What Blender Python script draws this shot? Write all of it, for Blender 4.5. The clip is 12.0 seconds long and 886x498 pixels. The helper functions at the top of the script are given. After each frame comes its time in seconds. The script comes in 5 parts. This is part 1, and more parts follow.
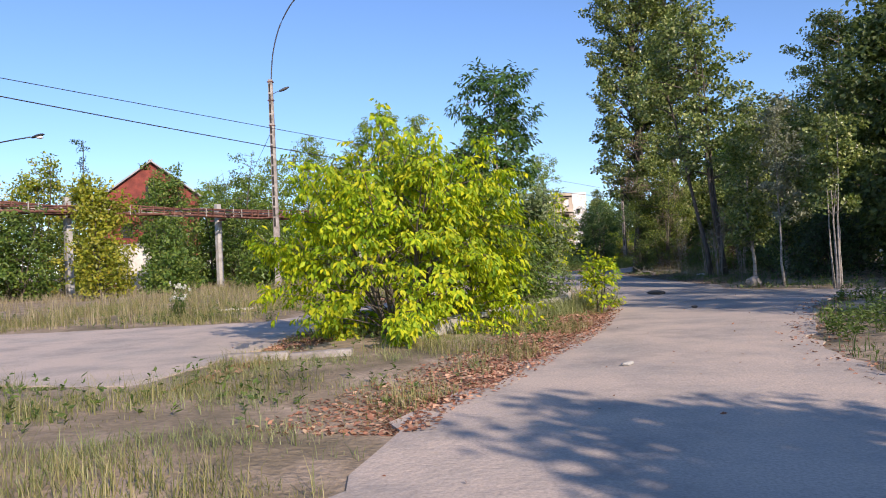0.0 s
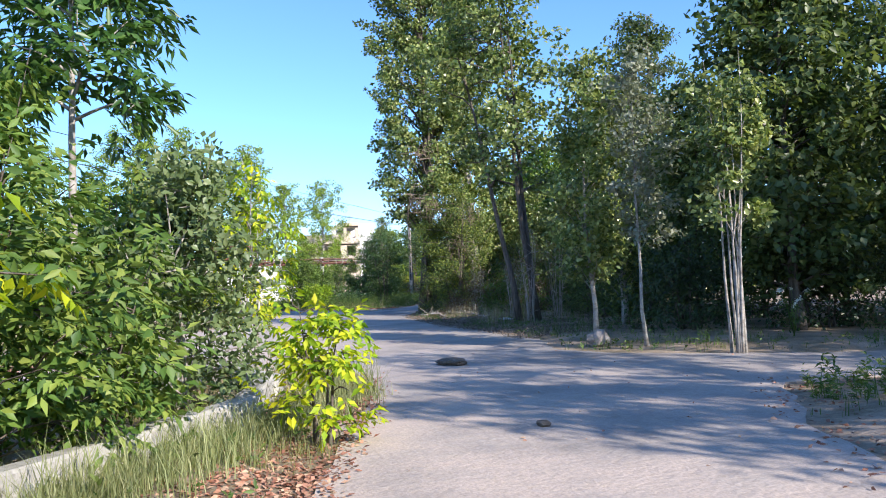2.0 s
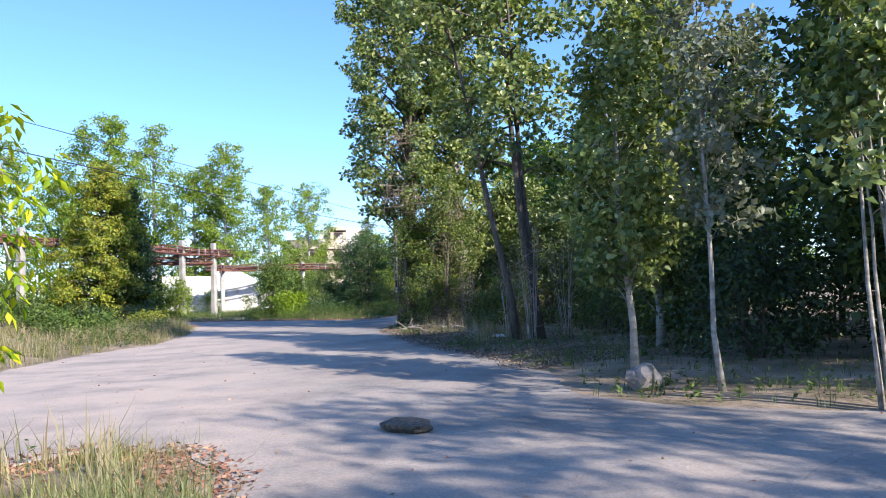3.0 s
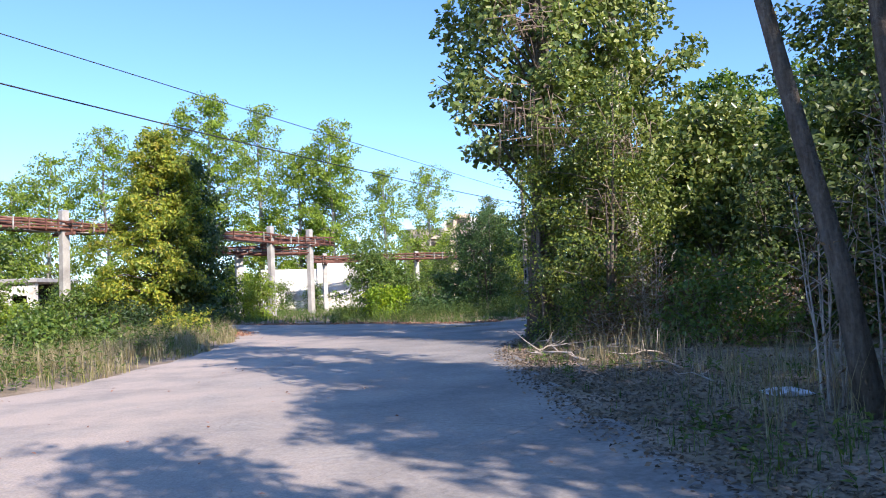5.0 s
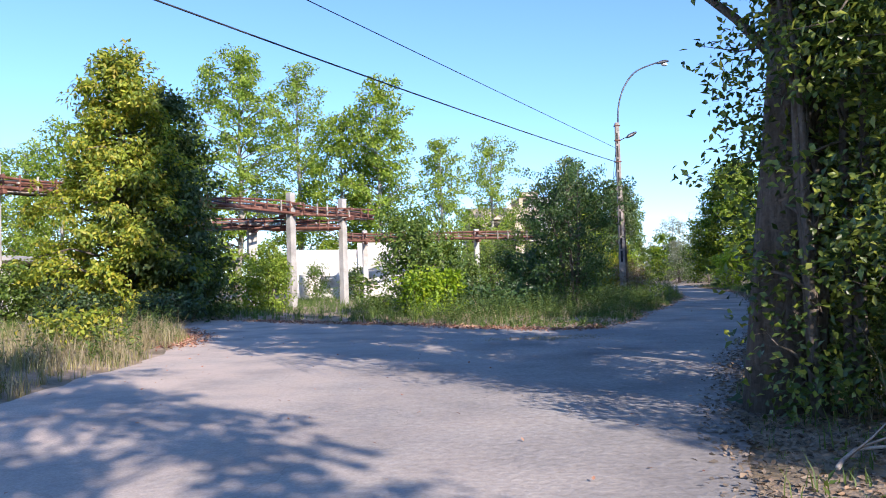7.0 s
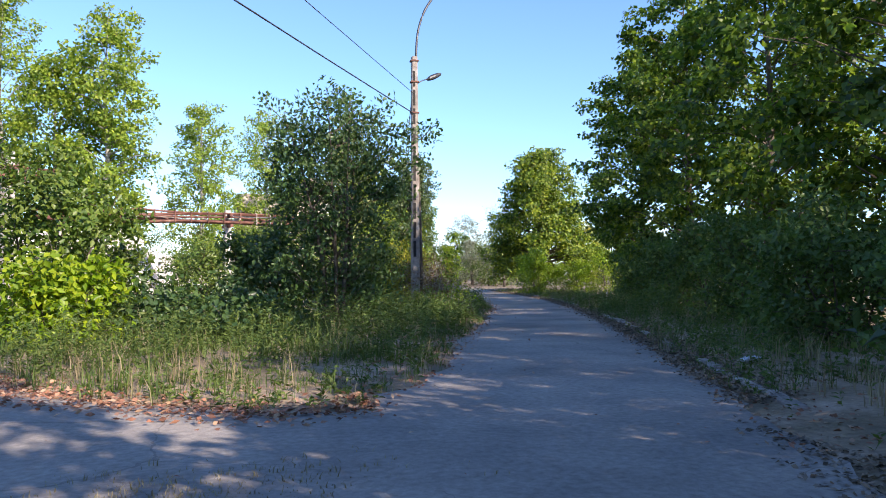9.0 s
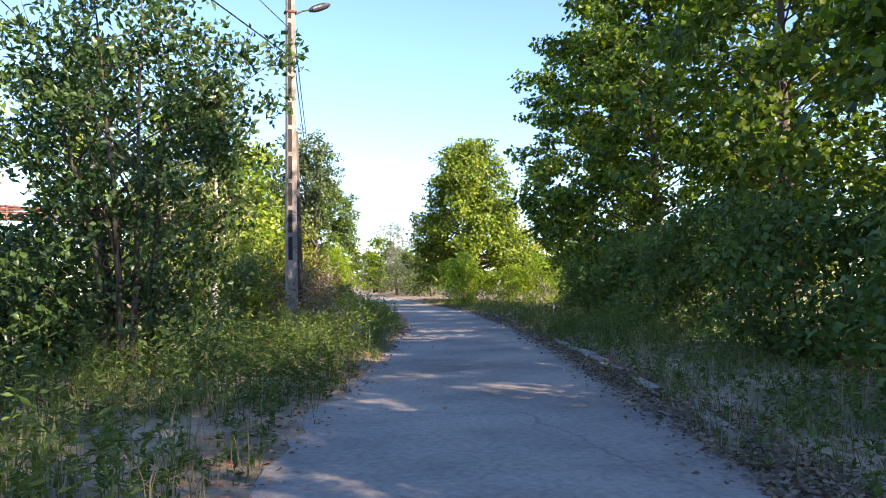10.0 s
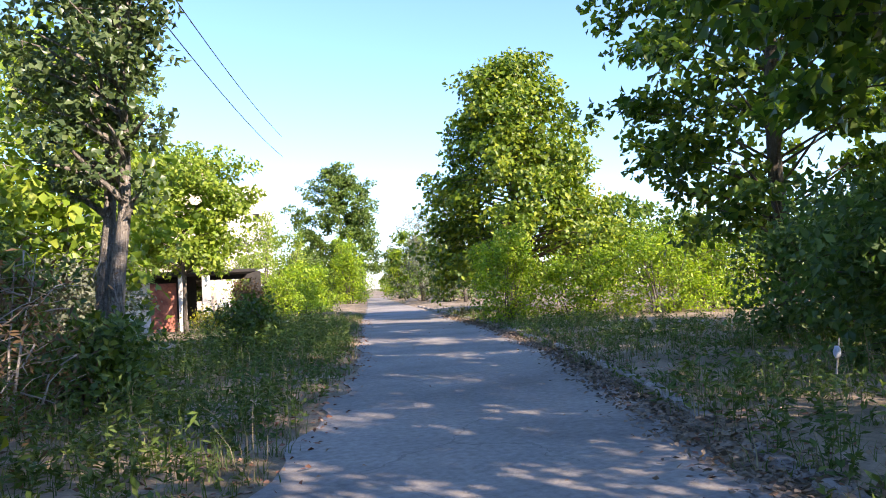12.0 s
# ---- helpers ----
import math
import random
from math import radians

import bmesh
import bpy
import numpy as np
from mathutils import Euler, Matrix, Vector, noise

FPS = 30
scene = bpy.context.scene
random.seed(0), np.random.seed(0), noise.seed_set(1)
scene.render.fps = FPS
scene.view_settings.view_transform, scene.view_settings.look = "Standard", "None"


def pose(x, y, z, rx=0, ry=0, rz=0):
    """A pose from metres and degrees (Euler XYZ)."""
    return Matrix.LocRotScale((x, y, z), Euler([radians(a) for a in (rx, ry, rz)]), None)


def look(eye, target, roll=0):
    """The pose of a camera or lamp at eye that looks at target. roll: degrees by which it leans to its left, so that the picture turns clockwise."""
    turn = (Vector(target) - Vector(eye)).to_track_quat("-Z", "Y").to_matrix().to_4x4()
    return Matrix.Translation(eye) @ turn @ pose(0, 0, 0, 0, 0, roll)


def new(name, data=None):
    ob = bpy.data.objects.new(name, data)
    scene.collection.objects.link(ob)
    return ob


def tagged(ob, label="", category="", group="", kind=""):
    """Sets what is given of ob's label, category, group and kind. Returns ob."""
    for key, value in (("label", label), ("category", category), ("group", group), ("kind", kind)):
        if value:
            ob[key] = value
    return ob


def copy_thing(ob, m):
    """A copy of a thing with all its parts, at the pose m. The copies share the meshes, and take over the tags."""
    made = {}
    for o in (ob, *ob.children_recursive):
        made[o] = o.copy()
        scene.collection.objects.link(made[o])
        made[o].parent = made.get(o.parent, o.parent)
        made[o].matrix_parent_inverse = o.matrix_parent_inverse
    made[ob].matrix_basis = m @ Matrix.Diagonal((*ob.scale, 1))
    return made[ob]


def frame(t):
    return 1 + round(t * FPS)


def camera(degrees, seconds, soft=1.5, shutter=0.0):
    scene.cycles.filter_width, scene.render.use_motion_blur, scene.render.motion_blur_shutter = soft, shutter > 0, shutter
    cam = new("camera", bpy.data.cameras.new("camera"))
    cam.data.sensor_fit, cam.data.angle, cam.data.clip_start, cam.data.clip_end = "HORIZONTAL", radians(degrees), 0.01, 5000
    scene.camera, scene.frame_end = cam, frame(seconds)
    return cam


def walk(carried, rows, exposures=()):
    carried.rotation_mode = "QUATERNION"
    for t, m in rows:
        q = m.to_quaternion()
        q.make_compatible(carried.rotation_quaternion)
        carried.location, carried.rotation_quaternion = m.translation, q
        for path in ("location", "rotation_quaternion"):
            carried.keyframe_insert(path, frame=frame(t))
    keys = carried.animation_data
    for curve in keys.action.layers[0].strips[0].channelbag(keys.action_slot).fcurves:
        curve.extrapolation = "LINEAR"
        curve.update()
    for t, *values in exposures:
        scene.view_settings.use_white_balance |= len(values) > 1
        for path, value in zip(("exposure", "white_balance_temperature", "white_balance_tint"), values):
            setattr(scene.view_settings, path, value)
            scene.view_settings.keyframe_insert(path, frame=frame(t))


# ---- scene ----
cam = camera(60.0, 12.0, soft=1.0)
# seconds, place, yaw, pitch, roll
ROWS = [
    (0.0, 0.000, -0.000, 1.333, 0.00, 0.80, -2.60),
    (0.5, 0.349, 2.672, 1.287, -4.03, 2.26, 0.12),
    (1.0, 1.057, 5.308, 1.318, -8.23, 3.20, -2.11),
    (1.5, 1.922, 7.988, 1.357, -12.50, 2.78, -1.70),
    (2.0, 2.742, 10.368, 1.388, -15.53, 2.66, -2.26),
    (2.5, 3.651, 12.923, 1.400, -16.51, 3.09, -2.44),
    (2.7, 4.064, 13.961, 1.392, -16.51, 3.27, -2.13),
    (4.3, 6.653, 23.326, 1.362, -10.35, 2.33, -2.00),
    (4.5, 6.931, 24.576, 1.374, -9.07, 2.53, -1.62),
    (5.0, 7.441, 27.822, 1.371, -6.23, 3.08, -2.52),
    (5.5, 7.780, 31.018, 1.365, -3.44, 2.64, -2.13),
    (6.0, 8.029, 33.948, 1.326, -1.07, 1.61, -2.38),
    (6.5, 8.231, 36.838, 1.336, -0.54, 1.80, -2.58),
    (6.7, 8.320, 37.978, 1.343, -0.67, 2.23, -2.31),
    (8.3, 9.759, 46.962, 1.340, -11.05, 1.96, -0.31),
    (8.5, 10.116, 48.135, 1.342, -12.86, 1.81, -0.35),
    (9.0, 11.375, 51.279, 1.335, -17.04, 1.87, -0.37),
    (9.5, 12.809, 54.529, 1.341, -20.45, 2.73, -0.71),
    (10.0, 14.436, 57.919, 1.362, -22.18, 2.43, -0.73),
    (10.5, 16.198, 61.586, 1.367, -22.68, 2.63, -0.95),
    (11.0, 17.949, 65.489, 1.310, -22.36, 2.78, -1.07),
    (11.5, 19.823, 69.743, 1.319, -21.00, 2.34, -2.39),
    (12.0, 21.589, 74.096, 1.282, -18.89, 2.64, -3.22),
]
EXPOSURES = [(0.0, 0.25, 6250, 20), (1.0, 0.45, 5900, 16), (2.0, 0.88, 5650, 14), (4.5, 0.87, 5800, 17), (6.5, 0.85, 5800, 18), (8.5, 0.85, 6050, 20), (9.5, 1.2, 6500, 19), (10.5, 1.57, 6950, 21), (11.5, 1.45, 6700, 21), (12.0, 1.45, 6500, 20)]
walk(cam, [(t, pose(x, y, z, 90 + pitch, 0, yaw) @ pose(0, 0, 0, 0, 0, roll)) for t, x, y, z, yaw, pitch, roll in ROWS], EXPOSURES)

# ---- sky and sun ----
SUN_ELEVATION, SUN_FROM = 29.0, (0.48, -0.877)
world = bpy.data.worlds.new("sky")
scene.world = world
world.use_nodes = True
wn = world.node_tree.nodes
sky = wn.new("ShaderNodeTexSky")
sky.sky_type = "NISHITA"
sky.sun_disc = False
sky.sun_elevation = radians(SUN_ELEVATION)
sky.sun_rotation = math.atan2(SUN_FROM[0], SUN_FROM[1])
sky.air_density, sky.dust_density, sky.ozone_density = 1.0, 0.1, 6.0
wn["Background"].inputs["Strength"].default_value = 0.15
world.node_tree.links.new(sky.outputs[0], wn["Background"].inputs["Color"])
sun = new("sun", bpy.data.lights.new("sun", "SUN"))
sun.data.energy, sun.data.angle, sun.data.color = 5.0, radians(0.53), (1.0, 0.865, 0.67)
sun.matrix_world = look((SUN_FROM[0] * 100, SUN_FROM[1] * 100, 100 * math.tan(radians(SUN_ELEVATION))), (0, 0, 0))

# ---- materials ----


def material(name):
    m = bpy.data.materials.new(name)
    m.use_nodes = True
    return m, m.node_tree.nodes, m.node_tree.links, m.node_tree.nodes["Principled BSDF"]


def ramp(nodes, stops):
    r = nodes.new("ShaderNodeValToRGB")
    e = r.color_ramp.elements
    while len(e) < len(stops):
        e.new(0.5)
    for k, (p, c) in zip(e, stops):
        k.position, k.color = p, (*c, 1)
    return r


def noise_node(nodes, links, scale, detail=6.0, rough=0.6, coords="Object"):
    tc = nodes.new("ShaderNodeTexCoord")
    n = nodes.new("ShaderNodeTexNoise")
    n.inputs["Scale"].default_value, n.inputs["Detail"].default_value, n.inputs["Roughness"].default_value = scale, detail, rough
    links.new(tc.outputs[coords], n.inputs["Vector"])
    return n


def mix_colour(nodes, links, a, b, factor, mode="MIX"):
    m = nodes.new("ShaderNodeMix")
    m.data_type, m.blend_type = "RGBA", mode
    for sock, v in ((m.inputs[0], factor), (m.inputs[6], a), (m.inputs[7], b)):
        if hasattr(v, "links"):
            links.new(v, sock)
        else:
            sock.default_value = v if isinstance(v, float) else (*v, 1)
    return m.outputs[2]


def surface(name, stops, scale=3.0, fine=60.0, fine_amount=0.35, roughness=0.85, bump=0.3, bump_distance=0.02, metallic=0.0, streak=None):
    """A surface with stains at one scale, grain at another and relief from both."""
    m, n, l, b = material(name)
    big = noise_node(n, l, scale)
    small = noise_node(n, l, fine, 4.0)
    if streak:
        mp = n.new("ShaderNodeMapping")
        mp.inputs["Scale"].default_value = streak
        tc = n.new("ShaderNodeTexCoord")
        l.new(tc.outputs["Object"], mp.inputs["Vector"])
        l.new(mp.outputs[0], big.inputs["Vector"])
    r = ramp(n, stops)
    l.new(big.outputs["Fac"], r.inputs[0])
    g = ramp(n, [(0.3, (0.6, 0.6, 0.6)), (0.7, (1.25, 1.25, 1.25))])
    l.new(small.outputs["Fac"], g.inputs[0])
    col = mix_colour(n, l, r.outputs[0], g.outputs[0], fine_amount, "MULTIPLY")
    info = n.new("ShaderNodeObjectInfo")
    v = n.new("ShaderNodeMapRange")
    v.inputs[3].default_value, v.inputs[4].default_value = 0.88, 1.1
    l.new(info.outputs["Random"], v.inputs[0])
    hsv = n.new("ShaderNodeHueSaturation")
    l.new(v.outputs[0], hsv.inputs["Value"])
    l.new(col, hsv.inputs["Color"])
    l.new(hsv.outputs[0], b.inputs["Base Color"])
    b.inputs["Roughness"].default_value, b.inputs["Metallic"].default_value = roughness, metallic
    add = n.new("ShaderNodeMath")
    add.operation = "ADD"
    l.new(big.outputs["Fac"], add.inputs[0])
    l.new(small.outputs["Fac"], add.inputs[1])
    bp = n.new("ShaderNodeBump")
    bp.inputs["Strength"].default_value, bp.inputs["Distance"].default_value = bump, bump_distance
    l.new(add.outputs[0], bp.inputs["Height"])
    l.new(bp.outputs[0], b.inputs["Normal"])
    return m


def leaf_material(name, colours, translucent=0.35, roughness=0.45):
    """Leaves: each one takes its own shade; light passes through the blade."""
    m, n, l, b = material(name)
    geo = n.new("ShaderNodeNewGeometry")
    r = ramp(n, [(i / max(1, len(colours) - 1), c) for i, c in enumerate(colours)])
    l.new(geo.outputs["Random Per Island"], r.inputs[0])
    patch = noise_node(n, l, 0.9, 2.0)
    v = n.new("ShaderNodeMapRange")
    v.inputs[1].default_value, v.inputs[2].default_value, v.inputs[3].default_value, v.inputs[4].default_value = 0.3, 0.7, 0.75, 1.2
    l.new(patch.outputs["Fac"], v.inputs[0])
    hsv = n.new("ShaderNodeHueSaturation")
    l.new(v.outputs[0], hsv.inputs["Value"])
    l.new(r.outputs[0], hsv.inputs["Color"])
    l.new(hsv.outputs[0], b.inputs["Base Color"])
    b.inputs["Roughness"].default_value = roughness
    tr = n.new("ShaderNodeBsdfTranslucent")
    bright = mix_colour(n, l, hsv.outputs[0], (1.25, 1.3, 0.55), 0.8, "MULTIPLY")
    l.new(bright, tr.inputs["Color"])
    mx = n.new("ShaderNodeMixShader")
    mx.inputs[0].default_value = translucent
    l.new(b.outputs[0], mx.inputs[1])
    l.new(tr.outputs[0], mx.inputs[2])
    l.new(mx.outputs[0], n["Material Output"].inputs["Surface"])
    return m


M_ROAD = surface("worn asphalt", [(0.28, (0.14, 0.133, 0.127)), (0.40, (0.235, 0.222, 0.208)), (0.56, (0.35, 0.322, 0.29)), (0.75, (0.45, 0.41, 0.36))], 0.5, 14.0, 0.8, 0.92, 0.5, 0.03)


def add_cracks(m, scale, colour, width, amount):
    """Lays a wandering net of dark cracks over a surface's colour."""
    n, l, b = m.node_tree.nodes, m.node_tree.links, m.node_tree.nodes["Principled BSDF"]
    warp = noise_node(n, l, 1.1, 4.0)
    tc = n.new("ShaderNodeTexCoord")
    add = n.new("ShaderNodeMixRGB")
    add.inputs[0].default_value = 0.35
    l.new(tc.outputs["Object"], add.inputs[1])
    l.new(warp.outputs["Color"], add.inputs[2])
    vo = n.new("ShaderNodeTexVoronoi")
    vo.feature = "DISTANCE_TO_EDGE"
    vo.inputs["Scale"].default_value = scale
    l.new(add.outputs[0], vo.inputs["Vector"])
    patch = noise_node(n, l, 0.25, 3.0)
    lim = n.new("ShaderNodeMapRange")
    lim.inputs[1].default_value, lim.inputs[2].default_value, lim.inputs[3].default_value, lim.inputs[4].default_value = 0.45, 0.7, 0.0, width
    l.new(patch.outputs["Fac"], lim.inputs[0])
    less = n.new("ShaderNodeMath")
    less.operation = "LESS_THAN"
    l.new(vo.outputs["Distance"], less.inputs[0])
    l.new(lim.outputs[0], less.inputs[1])
    k = n.new("ShaderNodeMath")
    k.operation = "MULTIPLY"
    k.inputs[1].default_value = amount
    l.new(less.outputs[0], k.inputs[0])
    old = b.inputs["Base Color"].links[0].from_socket
    l.new(mix_colour(n, l, old, colour, k.outputs[0]), b.inputs["Base Color"])


add_cracks(M_ROAD, 0.4, (0.11, 0.10, 0.09), 0.006, 0.5)


def add_dust(m, colour):
    """Pale sand that covers the older part of the asphalt and thins out further on."""
    n, l, b = m.node_tree.nodes, m.node_tree.links, m.node_tree.nodes["Principled BSDF"]
    tc = n.new("ShaderNodeTexCoord")
    sep = n.new("ShaderNodeSeparateXYZ")
    l.new(tc.outputs["Object"], sep.inputs[0])
    along = n.new("ShaderNodeMapRange")
    along.inputs[1].default_value, along.inputs[2].default_value, along.inputs[3].default_value, along.inputs[4].default_value = 14.0, 30.0, 0.75, 0.1
    l.new(sep.outputs[1], along.inputs[0])
    across = n.new("ShaderNodeMapRange")
    across.inputs[1].default_value, across.inputs[2].default_value, across.inputs[3].default_value, across.inputs[4].default_value = 4.0, 11.0, 0.85, 0.0
    l.new(sep.outputs[0], across.inputs[0])
    top = n.new("ShaderNodeMath")
    top.operation = "MAXIMUM"
    l.new(along.outputs[0], top.inputs[0])
    l.new(across.outputs[0], top.inputs[1])
    blot = noise_node(n, l, 0.7, 7.0, 0.65)
    cut = n.new("ShaderNodeMapRange")
    cut.inputs[1].default_value, cut.inputs[2].default_value, cut.inputs[3].default_value, cut.inputs[4].default_value = 0.35, 0.6, 0.35, 1.25
    l.new(blot.outputs["Fac"], cut.inputs[0])
    k = n.new("ShaderNodeMath")
    k.operation, k.use_clamp = "MULTIPLY", True
    l.new(top.outputs[0], k.inputs[0])
    l.new(cut.outputs[0], k.inputs[1])
    old = b.inputs["Base Color"].links[0].from_socket
    grain = noise_node(n, l, 40.0, 3.0)
    g = ramp(n, [(0.3, tuple(c * 0.75 for c in colour)), (0.7, tuple(c * 1.15 for c in colour))])
    l.new(grain.outputs["Fac"], g.inputs[0])
    l.new(mix_colour(n, l, old, g.outputs[0], k.outputs[0]), b.inputs["Base Color"])


add_dust(M_ROAD, (0.54, 0.435, 0.35))
M_GROUND = surface("dry soil", [(0.3, (0.13, 0.105, 0.058)), (0.48, (0.25, 0.19, 0.12)), (0.68, (0.44, 0.335, 0.245))], 0.8, 14.0, 0.7, 0.95, 0.6, 0.06)
M_CONCRETE = surface("weathered concrete", [(0.3, (0.30, 0.28, 0.25)), (0.55, (0.46, 0.44, 0.40)), (0.8, (0.58, 0.56, 0.52))], 1.3, 30.0, 0.5, 0.9, 0.4, 0.02)
M_WHITEWASH = surface("peeling whitewash", [(0.28, (0.42, 0.36, 0.28)), (0.42, (0.66, 0.62, 0.56)), (0.6, (0.78, 0.76, 0.72))], 0.9, 12.0, 0.35, 0.9, 0.3, 0.02)
M_RUST = surface("rusted steel", [(0.3, (0.07, 0.03, 0.022)), (0.48, (0.15, 0.06, 0.04)), (0.62, (0.23, 0.11, 0.075)), (0.75, (0.32, 0.26, 0.22))], 2.5, 30.0, 0.5, 0.8, 0.3, 0.01)
M_LAGGING = surface("torn pipe lagging", [(0.3, (0.20, 0.15, 0.12)), (0.5, (0.42, 0.38, 0.33)), (0.75, (0.55, 0.52, 0.48))], 3.0, 25.0, 0.4, 0.85, 0.5, 0.02)
M_BRICK = surface("red brick", [(0.3, (0.17, 0.04, 0.03)), (0.6, (0.28, 0.065, 0.045)), (0.8, (0.36, 0.11, 0.075))], 2.0, 16.0, 0.5, 0.9, 0.4, 0.02)
M_ROOF = surface("grey roofing sheet", [(0.3, (0.25, 0.24, 0.23)), (0.7, (0.45, 0.43, 0.41))], 1.0, 14.0, 0.4, 0.8, 0.3, 0.02)
M_RED = surface("faded red paint", [(0.3, (0.22, 0.07, 0.05)), (0.55, (0.42, 0.15, 0.10)), (0.8, (0.50, 0.25, 0.18))], 3.0, 25.0, 0.4, 0.7, 0.2, 0.01)
M_TAN = surface("tan render", [(0.3, (0.42, 0.33, 0.25)), (0.55, (0.60, 0.50, 0.40)), (0.8, (0.70, 0.62, 0.53))], 0.4, 6.0, 0.3, 0.9, 0.3, 0.03)
# near black: shade painted into recesses and rooms, also the porch roof's colour
M_DARK = surface("interior shade and dark roof", [(0.3, (0.02, 0.02, 0.02)), (0.7, (0.05, 0.045, 0.04))], 1.0, 8.0, 0.3, 0.95, 0.1, 0.01)
M_POLE = surface("pole concrete", [(0.3, (0.16, 0.135, 0.115)), (0.5, (0.32, 0.28, 0.245)), (0.75, (0.52, 0.485, 0.44))], 3.0, 35.0, 0.5, 0.9, 0.4, 0.015)
M_METAL = surface("dull dark metal", [(0.3, (0.05, 0.05, 0.055)), (0.7, (0.12, 0.12, 0.12))], 5.0, 60.0, 0.3, 0.5, 0.1, 0.005, 0.6)
M_WIRE = surface("cable", [(0.3, (0.02, 0.02, 0.02)), (0.7, (0.05, 0.05, 0.05))], 5.0, 60.0, 0.3, 0.6, 0.0, 0.005)
M_LENS = surface("lamp glass", [(0.3, (0.6, 0.6, 0.6)), (0.7, (0.75, 0.75, 0.75))], 5.0, 60.0, 0.2, 0.25, 0.0, 0.005)
M_BARK = surface("grey brown bark", [(0.3, (0.07, 0.055, 0.04)), (0.55, (0.14, 0.115, 0.09)), (0.8, (0.22, 0.19, 0.16))], 3.0, 24.0, 0.6, 0.95, 0.8, 0.03, streak=(6, 6, 1))
M_BARK_PALE = surface("pale smooth bark", [(0.3, (0.13, 0.11, 0.09)), (0.5, (0.34, 0.31, 0.27)), (0.75, (0.50, 0.47, 0.42))], 3.0, 20.0, 0.5, 0.85, 0.5, 0.02, streak=(2, 2, 3))
M_BARK_ROUGH = surface("furrowed aspen bark", [(0.3, (0.07, 0.06, 0.05)), (0.5, (0.19, 0.165, 0.14)), (0.75, (0.34, 0.31, 0.27))], 5.0, 26.0, 0.7, 0.95, 0.9, 0.04, streak=(7, 7, 1.2))
M_DEADWOOD = surface("bleached dead wood", [(0.3, (0.26, 0.21, 0.165)), (0.7, (0.52, 0.46, 0.40))], 5.0, 40.0, 0.4, 0.9, 0.4, 0.01)
M_TWIG = surface("dry brown twig", [(0.3, (0.17, 0.12, 0.085)), (0.7, (0.33, 0.25, 0.19))], 5.0, 40.0, 0.4, 0.9, 0.4, 0.01)
M_PLASTIC = surface("dirty white plastic", [(0.3, (0.45, 0.45, 0.50)), (0.7, (0.72, 0.72, 0.78))], 6.0, 40.0, 0.2, 0.45, 0.4, 0.01)

L_ELDER = leaf_material("box elder leaf, yellow green", [(0.13, 0.25, 0.005), (0.29, 0.41, 0.005), (0.48, 0.55, 0.005), (0.64, 0.60, 0.006)], 0.42, 0.62)
L_ELDER_GREEN = leaf_material("box elder leaf, green", [(0.06, 0.125, 0.02), (0.105, 0.185, 0.03), (0.175, 0.255, 0.045), (0.28, 0.34, 0.06)], 0.38, 0.55)
L_ASH = leaf_material("ash leaf", [(0.035, 0.085, 0.015), (0.06, 0.13, 0.02), (0.09, 0.17, 0.03)], 0.32, 0.4)
L_POPLAR = leaf_material("poplar leaf", [(0.07, 0.115, 0.033), (0.135, 0.185, 0.047), (0.24, 0.29, 0.08), (0.42, 0.44, 0.17)], 0.34, 0.3)
L_LINDEN = leaf_material("linden leaf", [(0.06, 0.115, 0.012), (0.11, 0.18, 0.016), (0.20, 0.28, 0.02), (0.33, 0.37, 0.03)], 0.40)
L_PEAR = leaf_material("wild pear leaf", [(0.035, 0.075, 0.026), (0.06, 0.12, 0.036), (0.11, 0.18, 0.045)], 0.34, 0.38)
L_SHADE = leaf_material("shade tree leaf", [(0.055, 0.09, 0.03), (0.10, 0.145, 0.045), (0.18, 0.215, 0.065)], 0.4, 0.45)
L_DARK = leaf_material("dark leaf", [(0.025, 0.05, 0.018), (0.045, 0.08, 0.026), (0.07, 0.115, 0.035)], 0.28, 0.45)
L_MAPLE = leaf_material("broad maple leaf", [(0.035, 0.08, 0.014), (0.065, 0.13, 0.018), (0.13, 0.21, 0.024), (0.25, 0.33, 0.035)], 0.5, 0.42)
L_BIRCH = leaf_material("birch leaf", [(0.14, 0.22, 0.025), (0.23, 0.33, 0.035), (0.36, 0.42, 0.05)], 0.42)
L_CHESTNUT = leaf_material("chestnut leaf turning yellow", [(0.11, 0.165, 0.02), (0.21, 0.27, 0.028), (0.36, 0.39, 0.035), (0.46, 0.38, 0.05)], 0.38, 0.5)
L_BRIGHT = leaf_material("bright sapling leaf", [(0.13, 0.24, 0.012), (0.24, 0.36, 0.014), (0.38, 0.47, 0.018)], 0.45)
L_SHRUB = leaf_material("shrub leaf", [(0.06, 0.115, 0.018), (0.11, 0.18, 0.026), (0.19, 0.25, 0.04)], 0.32)
L_YELLOW = leaf_material("yellowing leaf", [(0.18, 0.23, 0.02), (0.31, 0.33, 0.03), (0.44, 0.39, 0.04)], 0.4)
L_VINE = leaf_material("creeper leaf", [(0.035, 0.07, 0.016), (0.075, 0.12, 0.024), (0.16, 0.21, 0.036), (0.34, 0.37, 0.06)], 0.3, 0.36)
L_SILVER = leaf_material("silvery willow leaf", [(0.14, 0.16, 0.10), (0.22, 0.24, 0.16), (0.28, 0.29, 0.21)], 0.3)
L_ASPEN = leaf_material("aspen leaf", [(0.06, 0.10, 0.035), (0.10, 0.15, 0.055), (0.17, 0.22, 0.09)], 0.36, 0.35)
